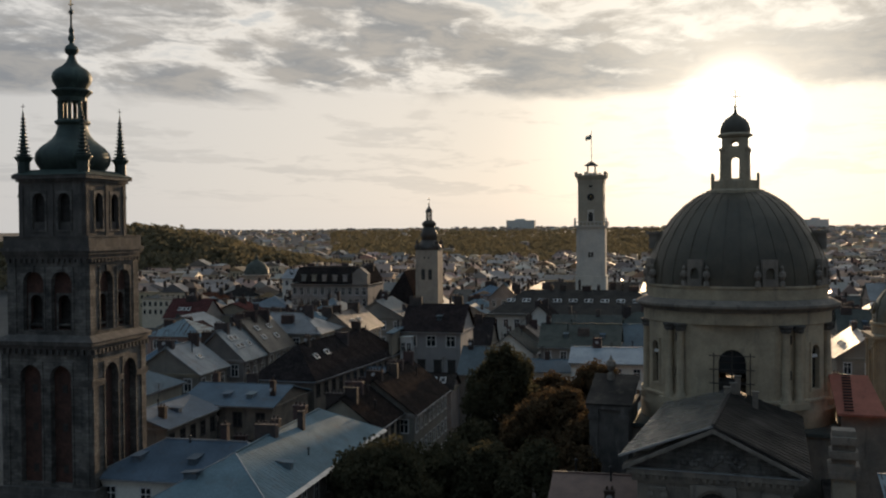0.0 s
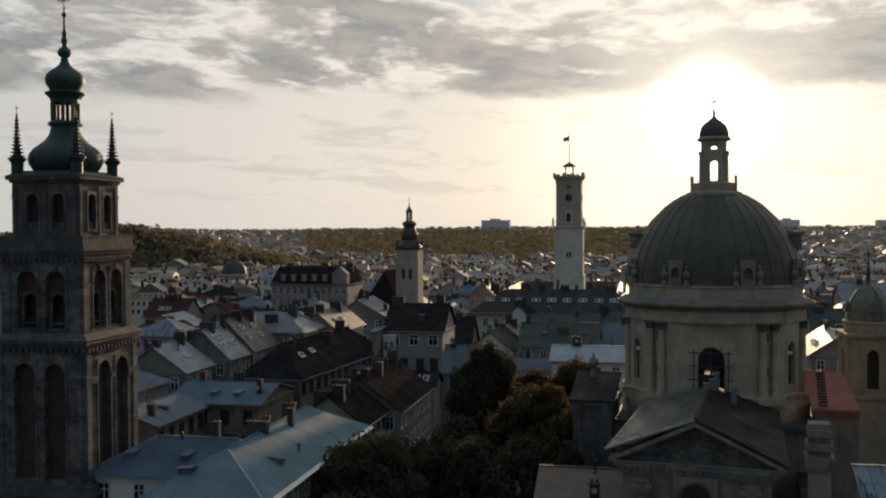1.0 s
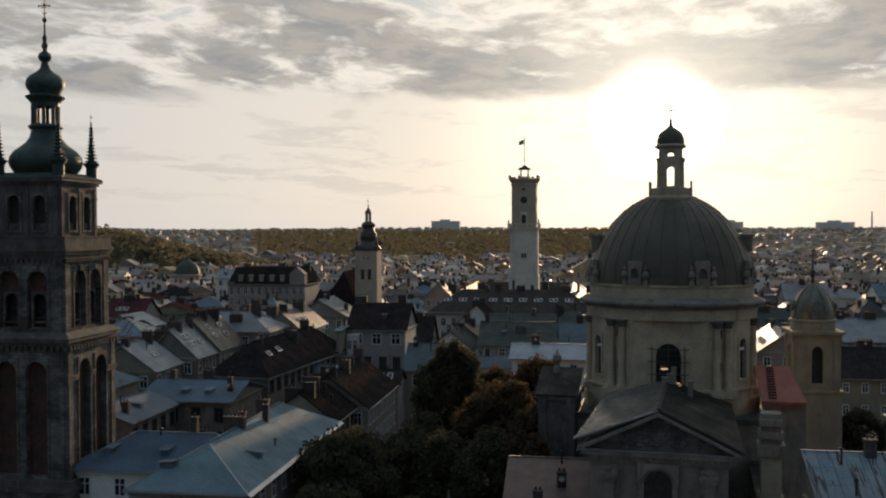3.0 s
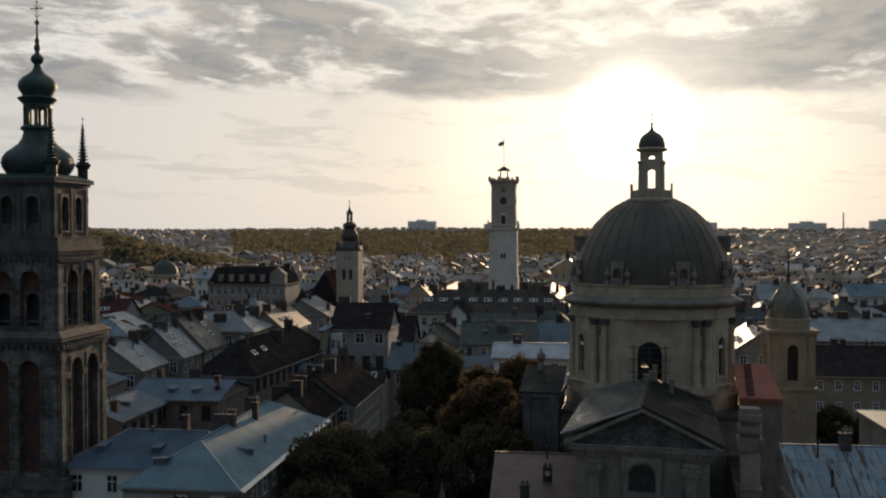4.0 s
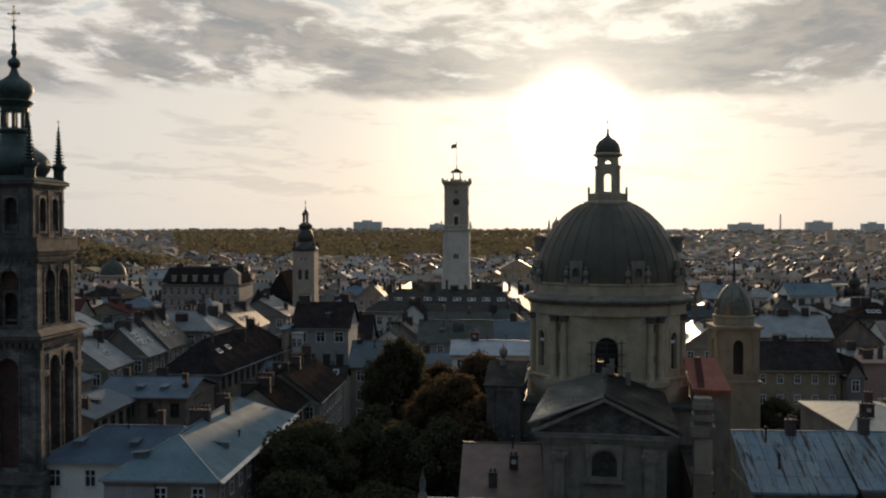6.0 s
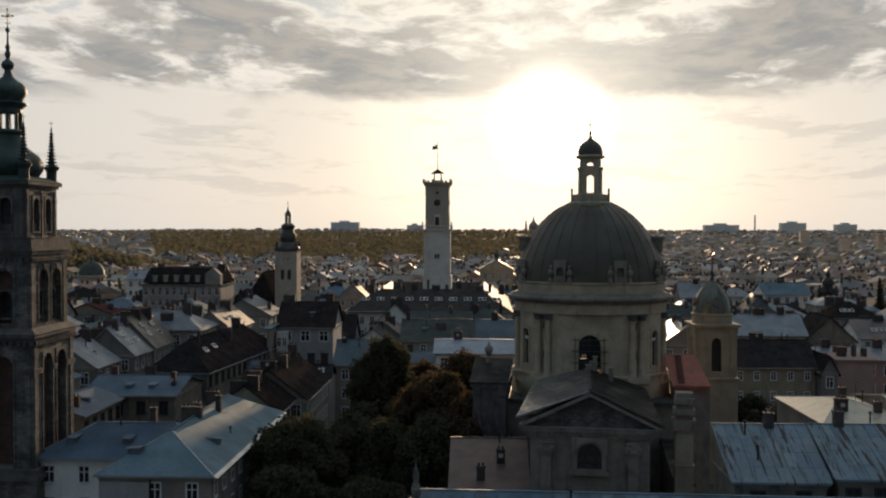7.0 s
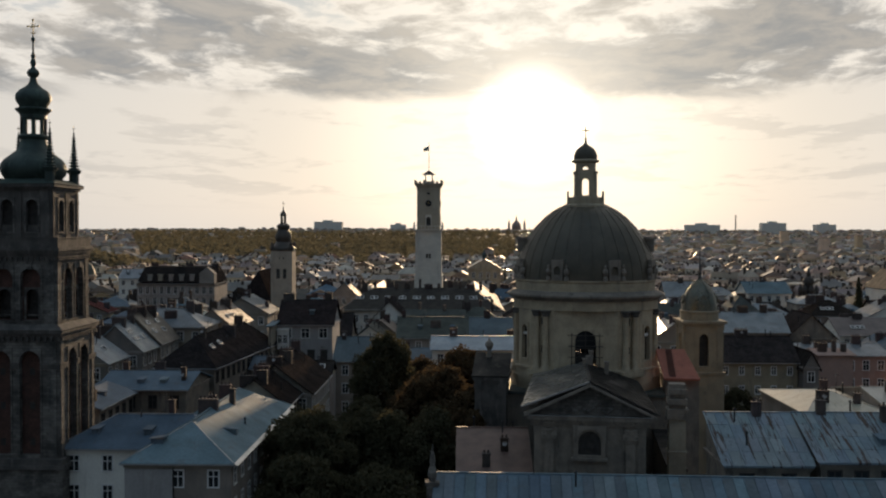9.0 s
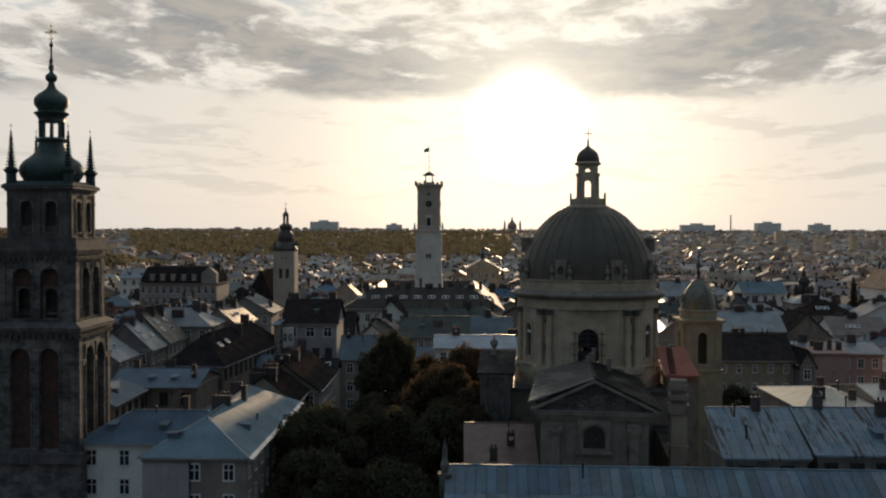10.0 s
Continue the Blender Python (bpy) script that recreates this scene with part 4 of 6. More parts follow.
    # broken masonry and a small stack where the ridge meets the drum
    for k, (dx, dy, dz) in enumerate(((0.3, -13.0, 0.6), (0.7, -11.4, 1.1), (-0.2, -15.2, 0.5), (2.6, -16.5, 0.35))):
        part("chimney_stub", Shape().box(fx + dx - 0.28, fx + dx + 0.28, dy - 0.25, dy + 0.25, 22.2, 24.0 + dz).box(fx + dx - 0.36, fx + dx + 0.36, dy - 0.33, dy + 0.33, 24.002 + dz, 24.12 + dz), DARKSTONE, t)
    # front windows and pilasters
    part("window_surround", Shape().arch_wall(fx - 1.65, fx + 1.65, 17.3, 20.5, [(fx, 1.2, 17.6, 18.95)], f0 - 0.12, f0 + 0.2).box(fx - 1.95, fx + 1.95, f0 - 0.3, f0 + 0.2, 17.0, 17.298), DARKSTONE, t)
    part("window_hood", Shape().arch_wall(fx - 1.75, fx + 1.75, 18.95, 20.75, [(fx, 1.45, 18.95, 18.96)], f0 - 0.3, f0 - 0.122), DARKSTONE, t)
    wi = part("window", Shape().box(fx - 0.05, fx + 0.05, f0 + 0.02, f0 + 0.1, 17.6, 20.1).box(fx - 1.2, fx + 1.2, f0 + 0.02, f0 + 0.1, 18.3, 18.4).box(fx - 1.2, fx + 1.2, f0 + 0.02, f0 + 0.1, 19.1, 19.2), DARKWOOD_SHADE, t, "dark round-headed window")
    part("pane", Shape().box(fx - 1.2, fx + 1.2, f0 + 0.12, f0 + 0.196, 17.6, 20.15), DARKWOOD_SHADE, wi)
    for k in range(24):
        part("dentil", Shape().box(fx - hw + 0.5 + k * 0.52, fx - hw + 0.78 + k * 0.52, f0 - 0.22, f0, 21.0, 21.298), DARKSTONE, t)
    for c in (-4.3, 4.3):
        for e in (-0.55, 0.55):
            part("volute", Shape().lathe([(0.1, -0.12), (0.3, -0.1), (0.3, 0.1), (0.1, 0.12)], 12), DARKSTONE, t, m=pose(fx + c + e, f0 - 0.2, 19.75, 90, 0, 0))
        part("pilaster", Shape().box(fx + c - 0.5, fx + c + 0.5, f0 - 0.1, f0 + 0.2, 2, 19.0), DARKSTONE, t)
        part("capital", Shape().box(fx + c - 0.6, fx + c + 0.6, f0 - 0.2, f0 + 0.2, 19.0, 19.3).box(fx + c - 0.75, fx + c + 0.75, f0 - 0.3, f0 + 0.2, 19.302, 19.6).box(fx + c - 0.55, fx + c + 0.55, f0 - 0.15, f0 + 0.2, 19.602, 20.1).box(fx + c - 0.7, fx + c + 0.7, f0 - 0.25, f0 + 0.2, 20.102, 20.4), DARKSTONE, t)
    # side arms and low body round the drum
    part("body_wall", Shape().box(-10.8, 11.6, -8.6, 16, 0, 18.6), DARKSTONE, t)
    part("body_roof", Shape().box(-11.1, 11.9, -8.9, 16.3, 18.602, 19.0), GREENROOF, t)
    # chapel with a dark roof and an urn
    cx = -13.0
    part("chapel_wall", Shape().box(cx - 2.2, cx + 2.2, -11, -4, 0, 20.8), SOOT, t)
    part("chapel_cornice", Shape().box(cx - 2.5, cx + 2.5, -11.3, -3.7, 20.802, 21.4), SOOT, t)
    part("chapel_roof", Shape().sheet((cx - 2.6, -11.4, 21.45), (cx + 2.6, -11.4, 21.45), (cx + 2.6, -5, 23.9), (cx - 2.6, -5, 23.9), 0.2), NAVEROOF, t, "dark sheet roof")
    for e in (-1.7, 1.7):
        part("pilaster", Shape().box(cx + e - 0.45, cx + e + 0.45, -11.25, -11, 2, 19.7), SOOT, t)
        part("capital", Shape().box(cx + e - 0.6, cx + e + 0.6, -11.4, -11, 19.7, 20.2).box(cx + e - 0.5, cx + e + 0.5, -11.3, -11, 20.202, 20.8), SOOT, t)
    part("urn", Shape().lathe([(0.5, 23.1), (0.4, 24.0), (0.22, 24.3), (0.6, 25.0), (0.5, 25.5), (0.2, 25.7), (0.02, 26.3)], 12, cx - 0.6, -6), DARKSTONE, t)
    # buttress pier with carved capitals beside the front
    px = 9.85
    part("pier", Shape().box(px - 0.95, px + 0.95, -33.5, -31.5, 0, 16.6).box(px - 1.05, px + 1.05, -33.6, -31.4, 16.602, 16.8).box(px - 0.9, px + 0.9, -33.45, -31.55, 16.802, 20.4), PLASTER, t, "paler plaster pier")
    part("pier_cornice", Shape().box(px - 1.15, px + 1.15, -33.7, -31.3, 20.402, 20.9), DARKSTONE, t)
    for k, zz in enumerate((20.902, 22.05, 23.2)):
        part("capital", Shape().box(px - 1.2 + 0.12 * k, px + 1.2 - 0.12 * k, -33.6, -31.4, zz, zz + 0.6).box(px - 0.9, px + 0.9, -33.2, -31.6, zz + 0.602, zz + 1.1), DARKSTONE, t)
    part("side_wall", Shape().box(px - 0.6, px + 1.2, -31.2, -9.0, 0, 14.0), DARKSTONE, t)
    part("side_coping", Shape().box(px - 0.8, px + 1.4, -31.2, -9.0, 14.002, 14.3), NAVEROOF, t)
    part("side_roof", Shape().sheet((10.6, -9.5, 21.4), (15.4, -9.5, 21.4), (14.0, -3.0, 24.6), (10.0, -3.0, 24.6), 0.25), REDLEAD, t, "red lead sheet roof")
    for k in range(13):
        f = (k + 0.5) / 13
        part("ladder_rung", Shape().box(11.3 + 0.0 * f, 12.2, -9.4 + 6.3 * f, -9.25 + 6.3 * f, 21.55 + 3.1 * f, 21.68 + 3.1 * f), IRON, t)
    part("side_chapel", Shape().box(11.0, 15.4, -8.6, 6, 0, 21.2), DARKSTONE, t)
    return t


domed_church(8.0, 117.5)


# ---------------------------------------------------------------- town hall
def town_hall():
    t = thing("town_hall", -21.5, 280, 0, "pale classical town hall with long dark roofs round a court", "town hall")
    x0, x1, y0, y1 = -23.5, 22.5, -32, 32
    part("wall", Shape().box(x0, x1, y0, y1, 0, 19.0), HALLWHITE, t)
    part("cornice", Shape().box(x0 - 0.5, x1 + 0.5, y0 - 0.5, y1 + 0.5, 18.2, 18.8), HALLWHITE, t)
    front = part("roof", roof_shape(x0, x1, y0, y0 + 18, 19, 24.6, "hx", 0.7), HALLROOF, t, "long dark sheet roof with roof lights")
    part("roof", roof_shape(x1 - 15, x1, y0 + 6, y1, 19, 24.2, "hy", 0.7), METAL, t, "side sheet roof")
    part("roof", roof_shape(x0, x0 + 15, y0 + 6, y1, 19, 24.2, "hy", 0.7), METAL, t, "side sheet roof")
    part("roof", roof_shape(x0, x1, y1 - 14, y1, 19, 24.0, "hx", 0.7), HALLROOF, t)
    sl = math.degrees(math.atan2(5.6, 9))
    for i in range(10):
        xx = -18.4 + i * 4.1
        for d in (-0.55, 0.55):
            skylight(t, pose(xx + d, y0 + 4.6, 19 + 4.6 / 9 * 5.6 + 0.06, sl, 0, 0))
    for i in range(16):
        window(t, x0 + 1.6 + i * 2.85, y0 - 0.03, 15.3, 1.2, 2.0)
        window(t, x0 + 1.6 + i * 2.85, y0 - 0.03, 11.2, 1.2, 2.4)
    rnd = random.Random(8)
    for i in range(14):
        part("chimney", CHIMNEYS[i % 4], None, t, m=pose(x0 + 3 + i * 3.1, y0 + 9 + rnd.uniform(-0.4, 0.4) + (14 if i % 3 == 0 else 0), 24.2))
    k = thing("town_hall_tower", -21.5, 292, 0, "pale square clock tower with a gallery, parapet and small canopy", "tower")
    part("base", Shape().block(4.5, 0, 26.3).block(4.65, 26.302, 26.7), HALLWHITE, k)
    part("lower_shaft", Shape().block(4.15, 26.7, 41.0), HALLWHITE, k)
    for s in (-1, 1):
        part("quoin_strip", Shape().box(s * 3.9 - 0.35, s * 3.9 + 0.35, -4.28, -4.15, 26.7, 40.4), HALLWHITE, k)
    part("gallery", Shape().block(4.5, 41.0, 41.35).block(4.85, 41.352, 41.7), HALLWHITE, k, "stone gallery")
    for i in range(9):
        xx = -4.5 + i * 1.125
        for m in (Matrix.Identity(4), Matrix.Rotation(math.pi / 2, 4, "Z")):
            part("baluster", Shape().box(xx - 0.12, xx + 0.12, -4.75, -4.5, 41.7, 42.7, m), HALLWHITE, k)
    part("railing", Shape().box(-4.8, 4.8, -4.8, -4.45, 42.7, 42.9).box(4.45, 4.8, -4.44, 4.8, 42.7, 42.9), HALLWHITE, k)
    for sx in (-1, 1):
        part("finial", Shape().lathe([(0.35, 41.7), (0.35, 42.9), (0.2, 43.1), (0.32, 43.6), (0.02, 44.2)], 10, sx * 4.6, -4.6), HALLWHITE, k)
    part("upper_shaft", Shape().block(3.75, 41.7, 55.2), HALLOCHRE, k)
    part("corbel", Shape().block(3.88, 54.6, 55.2).taper(3.85, 55.202, 4.6, 56.4), HALLOCHRE, k)
    for i in range(7):
        xx = -4.1 + i * 1.4
        for r in range(4):
            part("merlon", Shape().box(xx - 0.45, xx + 0.2, -4.62, -4.25, 56.402, 57.6 if i % 2 == 0 else 57.2, Matrix.Rotation(math.pi / 2 * r, 4, "Z")), HALLOCHRE, k)
    part("platform", Shape().block(4.2, 56.402, 56.6), HALLOCHRE, k)
    for sx in (-1, 1):
        for sy in (-1, 1):
            part("canopy_post", Shape().box(sx * 1.1 - 0.14, sx * 1.1 + 0.14, sy * 1.1 - 0.14, sy * 1.1 + 0.14, 56.6, 59.6), IRON, k)
    part("canopy_base", Shape().block(1.6, 56.6, 57.4), HALLWHITE, k)
    part("canopy_roof", Shape().taper(2.1, 59.6, 0.25, 60.9), IRON, k, "dark canopy roof")
    part("flagpole", Shape().lathe([(0.1, 60.8), (0.07, 69.8), (0.02, 70.1)], 8), IRON, k)
    fl = Shape()
    for i in range(6):
        xa, xb = -0.1 - i * 0.28, -0.1 - (i + 1) * 0.28
        ya, yb = 0.14 * math.sin(i * 1.3), 0.14 * math.sin((i + 1) * 1.3)
        fl.add([(xa, ya, 67.5 - 0.05 * i), (xb, yb, 67.45 - 0.05 * i), (xb, yb, 68.9 - 0.12 * i), (xa, ya, 69.0 - 0.12 * i), (xa, ya + 0.03, 67.5 - 0.05 * i), (xb, yb + 0.03, 67.45 - 0.05 * i), (xb, yb + 0.03, 68.9 - 0.12 * i), (xa, ya + 0.03, 69.0 - 0.12 * i)],
               [(0, 1, 2, 3), (7, 6, 5, 4), (0, 4, 5, 1), (3, 2, 6, 7)])
    part("flag", fl, FLAG, k)
    for r in (0, 90):
        m = Matrix.Rotation(radians(r), 4, "Z")
        dial = part("clock", Shape().lathe([(1.05, 0), (1.05, 0.15), (0.9, 0.15), (0.9, 0.1)], 24), IRON, k, "dark round clock dial", m=m @ pose(0, -3.75, 50.1, 90, 0, 0))
        part("clock_arm", Shape().box(-0.05, 0.05, 0, 0.7, 0.16, 0.2).box(0, 0.5, -0.05, 0.05, 0.16, 0.2), GOLD, dial)
        part("window", Shape().arch_wall(-0.95, 0.95, 42.6, 46.4, [(0, 0.7, 42.8, 45.0)], -3.9, -3.75, m), HALLWHITE, k)
        part("opening", Shape().box(-0.7, 0.7, -3.78, -3.752, 42.8, 45.6, m), DARKWOOD_SHADE, k)
        part("opening", Shape().box(-0.5, 0.5, -3.8, -3.752, 53.0, 53.6, m), DARKWOOD_SHADE, k)
        part("opening", Shape().box(-0.75, -0.1, -4.2, -4.152, 32.3, 33.8, m).box(0.1, 0.75, -4.2, -4.152, 32.3, 33.8, m), DARKWOOD_SHADE, k)
    HOUSES.append((-46, 2, 246, 314))


town_hall()


# ---------------------------------------------------------------- cathedral tower
def cathedral():
    t = thing("cathedral", -62, 252, 0, "sandy plastered cathedral tower with a dark baroque helm and steep roof", "church")
    part("tower", Shape().block(3.05, 0, 35.4), SANDY, t)
    part("tower_gable", Shape().arch_wall(-3.2, 3.2, 35.402, 36.2, [], -3.2, -2.7).arch_wall(-3.2, 2.7, 35.402, 36.2, [], -3.2, -2.7, Matrix.Rotation(math.pi / 2, 4, "Z")), HELM, t)
    helm = [(3.2, 35.45), (3.5, 35.9), (3.2, 36.6), (2.5, 37.3), (2.05, 38.0), (2.3, 38.8), (2.4, 39.6), (1.9, 40.7), (1.55, 41.5), (1.95, 42.2), (1.95, 42.6), (1.4, 43.1), (1.1, 43.3)]
    part("helm", Shape().lathe(helm, 12), HELM, t, "dark copper baroque helm", True)
    for sx in (-1, 1):
        for sy in (-1, 1):
            part("corner_turret", Shape().lathe([(0.6, 35.45), (0.7, 36.4), (0.4, 37.0), (0.5, 37.5), (0.1, 38.1), (0.03, 38.8)], 8, sx * 2.7, sy * 2.7), HELM, t)
    for i in range(6):
        a = math.pi * i / 3
        part("lantern_post", Shape().lathe([(0.14, 43.3), (0.14, 45.5)], 6, 0.7 * math.cos(a), 0.7 * math.sin(a)), HELM, t)
    part("lantern_cap", Shape().lathe([(0.95, 45.5), (1.0, 45.7), (0.75, 46.3), (0.3, 46.9), (0.12, 47.4), (0.25, 47.7), (0.04, 48.0)], 12), HELM, t, "", True)
    part("cross", Shape().box(-0.05, 0.05, -0.05, 0.05, 47.9, 49.6).box(-0.4, 0.4, -0.05, 0.05, 48.9, 49.0), IRON, t)
    for xx in (-0.95, 0.95):
        part("opening", Shape().arch_wall(xx - 0.75, xx + 0.75, 27.2, 31.0, [(xx, 0.5, 27.5, 29.9)], -3.14, -3.05), SANDY, t)
        part("louvre", Shape().box(xx - 0.5, xx + 0.5, -3.09, -3.052, 27.5, 30.3), DARKWOOD_SHADE, t)
        part("slit_window", Shape().box(xx * 0.6 - 0.15, xx * 0.6 + 0.15, -3.1, -3.052, 33.0, 33.6), DARKWOOD_SHADE, t)
    part("nave_wall", Shape().box(-13, -3.1, -1, 28, 0, 20.5), SANDY, t)
    part("nave_roof", roof_shape(-13, -3.1, -1, 28, 20.5, 29.5, "hy", 0.6), DARKROOF, t, "steep dark nave roof")
    for d in (0, 4.0):
        part("chapel_roof", roof_shape(-15 + d, -10 + d, -7, -1, 19, 25 - d * 0.3, "hy", 0.4), DARKROOF, t)
        part("chapel_wall", Shape().box(-15 + d, -10.2 + d, -7, -1.2, 0, 18.95), SANDY, t)
    HOUSES.append((-78, -58, 243, 282))


cathedral()


# ---------------------------------------------------------------- cupola tower
def cupola_tower(x, y):
    t = thing("cupola_tower", x, y, 0, "ochre square belfry with a small round sheet-metal cupola", "tower")
    t.matrix_basis = Matrix.LocRotScale((x, y, 0), None, (0.8, 0.8, 1.0))
    for r in range(4):
        m = Matrix.Rotation(math.pi / 2 * r, 4, "Z")
        part("wall", Shape().arch_wall(-4.05, 3.45, 17.4, 25.3, [(0, 1.0, 18.4, 22.9)], -4.05, -3.45, m), OCHRE, t)
        part("window_surround", Shape().arch_wall(-1.4, 1.4, 18.1, 24.4, [(0, 1.02, 18.4, 22.9)], -4.2, -4.05, m), OCHRE, t)
        for c in (-3.2, 3.2):
            part("pilaster", Shape().box(c - 0.45, c + 0.45, -4.25, -4.05, 17.9, 24.6, m).box(c - 0.6, c + 0.6, -4.4, -4.05, 24.602, 25.2, m), OCHRE, t)
        part("oculus", Shape().lathe([(0.75, 0), (0.75, 0.12), (0.5, 0.12), (0.5, 0.02)], 16), OCHRE, t, m=m @ pose(0, -4.3, 14.3, 90, 0, 0))
    # dark block fills the belfry as its inner shade
    part("inside", Shape().block(3.0, 17.4, 25.3), DARKWOOD_SHADE, t, "solid dark block for the shaded belfry inside")
    part("lower_wall", Shape().block(4.3, 0, 17.0).block(4.6, 17.002, 17.4), OCHRE, t)
    part("cornice", Shape().block(4.3, 25.3, 25.7).block(4.75, 25.702, 26.1), OCHRE, t)
    part("drum", Shape().lathe([(4.0, 26.1), (4.0, 27.3), (4.2, 27.4), (4.2, 27.7), (3.7, 27.8)], 24), OCHRE, t, "", True)
    dome = part("cupola", Shape().lathe([(3.8, 27.7), (3.75, 28.6), (3.5, 29.7), (2.95, 30.9), (2.1, 31.9), (1.1, 32.6), (0.5, 32.9), (0.3, 33.4)], 24), CUPOLA, t, "small dark sheet-metal cupola", True)
    for i in range(4):
        m = Matrix.Rotation(math.pi / 2 * i + math.pi / 4 * 0, 4, "Z")
        part("oculus", Shape().lathe([(0.85, 0), (0.85, 0.5), (0.6, 0.5), (0.6, 0.3)], 14), CUPOLA, dome, m=m @ pose(0, -3.35, 29.6, 75, 0, 0))
    for i in range(8):
        a = math.pi / 4 * (i + 0.5)
        rib, prof = Shape(), [(3.8, 27.7), (3.75, 28.6), (3.5, 29.7), (2.95, 30.9), (2.1, 31.9), (1.1, 32.6), (0.5, 32.9)]
        for (r0, z0), (r1, z1) in zip(prof, prof[1:]):
            rib.bar((r0 * math.cos(a), r0 * math.sin(a), z0), (r1 * math.cos(a), r1 * math.sin(a), z1), 0.1)
        part("rib", rib, CUPOLA, dome)
    part("spire", Shape().lathe([(0.45, 33.2), (0.25, 33.8), (0.42, 34.2), (0.2, 34.6), (0.13, 36.2)], 10), IRON, t)
    part("cross", Shape().box(-0.09, 0.09, -0.09, 0.09, 35.8, 38.0).box(-0.65, 0.65, -0.07, 0.07, 37.1, 37.25), IRON, t)
    HOUSES.append((x - 5, x + 5, y - 5, y + 5))


cupola_tower(31.0, 143)


def round_gabled_church(x, y):
    t = thing("round_gabled_church", x, y, 0, "tall pale church front with a round gable and arched window", "church")
    part("front", Shape().arch_wall(-6, 6, 0, 24, [(0, 2.6, 12, 19)], -1.0, 0.0), CREAM, t)
    part("round_gable", Shape().arch_wall(-6, 6, 24.002, 26, [], -1.0, 0.0).add([(5.2 * math.cos(math.pi * i / 12), d, 26 + 6.5 * math.sin(math.pi * i / 12)) for d in (-0.9, -0.1) for i in range(13)],
         [tuple(range(13))[::-1], tuple(range(13, 26))] + [(i, i + 1, i + 14, i + 13) for i in range(12)]), CREAM, t, "curved gable")
    part("nave", Shape().box(-5.6, 5.6, 0.002, 22, 0, 22), CREAM, t)
    part("nave_roof", roof_shape(-5.6, 5.6, 0.1, 22, 22, 28, "y", 0.4), NAVEROOF, t, "dark nave roof")
    part("window_glass", Shape().box(-2.6, 2.6, -0.3, -0.2, 12, 21.6), GLASS, t)
    part("cornice", Shape().box(-6.4, 6.4, -1.4, -1.002, 23.4, 24.2), CREAM, t)
    HOUSES.append((x - 8, x + 8, y - 3, y + 24))


round_gabled_church(139, 300)


def turret_church(x, y):
    t = thing("turret_church", x, y, 0, "white gabled church with a black lobed turret", "church")
    part("body", Shape().lathe([(5.2, 0), (5.2, 13.0), (4.4, 13.2), (4.4, 16.6), (4.8, 16.8), (4.8, 17.2)], 8, turn=0.39), CREAM, t)
    part("roof", Shape().lathe([(4.8, 17.2), (3.2, 17.9), (2.6, 18.2)], 8, turn=0.39), NAVEROOF, t)
    for i in range(8):
        a = math.pi / 4 * i
        part("lobe", Shape().lathe([(0.8, 17.4), (0.75, 19.2), (1.0, 19.6), (0.9, 20.4), (0.4, 21.0), (0.05, 21.8)], 8, 2.9 * math.cos(a), 2.9 * math.sin(a)), DARKWOOD_SHADE, t, "", True)
    part("turret", Shape().lathe([(1.7, 18.0), (1.7, 21.8), (2.1, 22.2), (2.1, 23.2), (1.5, 24.2), (0.7, 24.7), (0.7, 25.6), (0.9, 25.9), (0.4, 26.6), (0.05, 27.4)], 12), DARKWOOD_SHADE, t, "black sheet-metal turret", True)
    part("cross", Shape().box(-0.06, 0.06, -0.06, 0.06, 26.3, 28.2).box(-0.5, 0.5, -0.05, 0.05, 27.4, 27.5), IRON, t)
    for s in (-1, 1):
        part("wing_wall", Shape().box(s * 9 - 5, s * 9 + 5, -4, 6, 0, 11.5), CREAM, t)
        part("wing_roof", roof_shape(s * 9 - 5, s * 9 + 5, -4, 6, 11.5, 15.4, "hx"), METAL, t)
    for i in (-1, 1):
        part("window", Shape().box(i * 1.6 - 0.4, i * 1.6 + 0.4, -5.3, -4.7, 8.5, 11.5), DARKWOOD_SHADE, t)
    HOUSES.append((x - 15, x + 15, y - 7, y + 8))


turret_church(116, 330)


def pediment_house(x, y):
    t = thing("pediment_house", x, y, 0, "ochre classical building with a pediment and small spire", "building")
    part("wall", Shape().box(-7.2, 7.2, 0, 16, 0, 24), CHURCH, t)
    part("cornice", Shape().box(-7.7, 7.7, -0.5, 16, 24, 24.6), CHURCH, t)
    part("pediment", Shape().add([(-7.2, -0.2, 24.6), (7.2, -0.2, 24.6), (0, -0.2, 28.4), (-7.2, 0.4, 24.6), (7.2, 0.4, 24.6), (0, 0.4, 28.4)], [(0, 1, 2), (5, 4, 3), (0, 2, 5, 3), (2, 1, 4, 5), (1, 0, 3, 4)]), CHURCH, t)
    part("roof", roof_shape(-7.2, 7.2, 0.5, 16, 24.6, 28.8, "y", 0.5), RUSTY, t)
    part("spire", Shape().lathe([(0.9, 28.4), (0.9, 30.4), (1.2, 30.6), (0.5, 31.6), (0.15, 33.0), (0.05, 35.5)], 10, 0, 3), COPPER, t)
    for i in range(4):
        for z in (20.4, 15.8):
            window(t, -4.8 + i * 3.2, -0.03, z, 1.2, 2.2)
    HOUSES.append((x - 9, x + 9, y - 2, y + 18))


pediment_house(-1, 400)


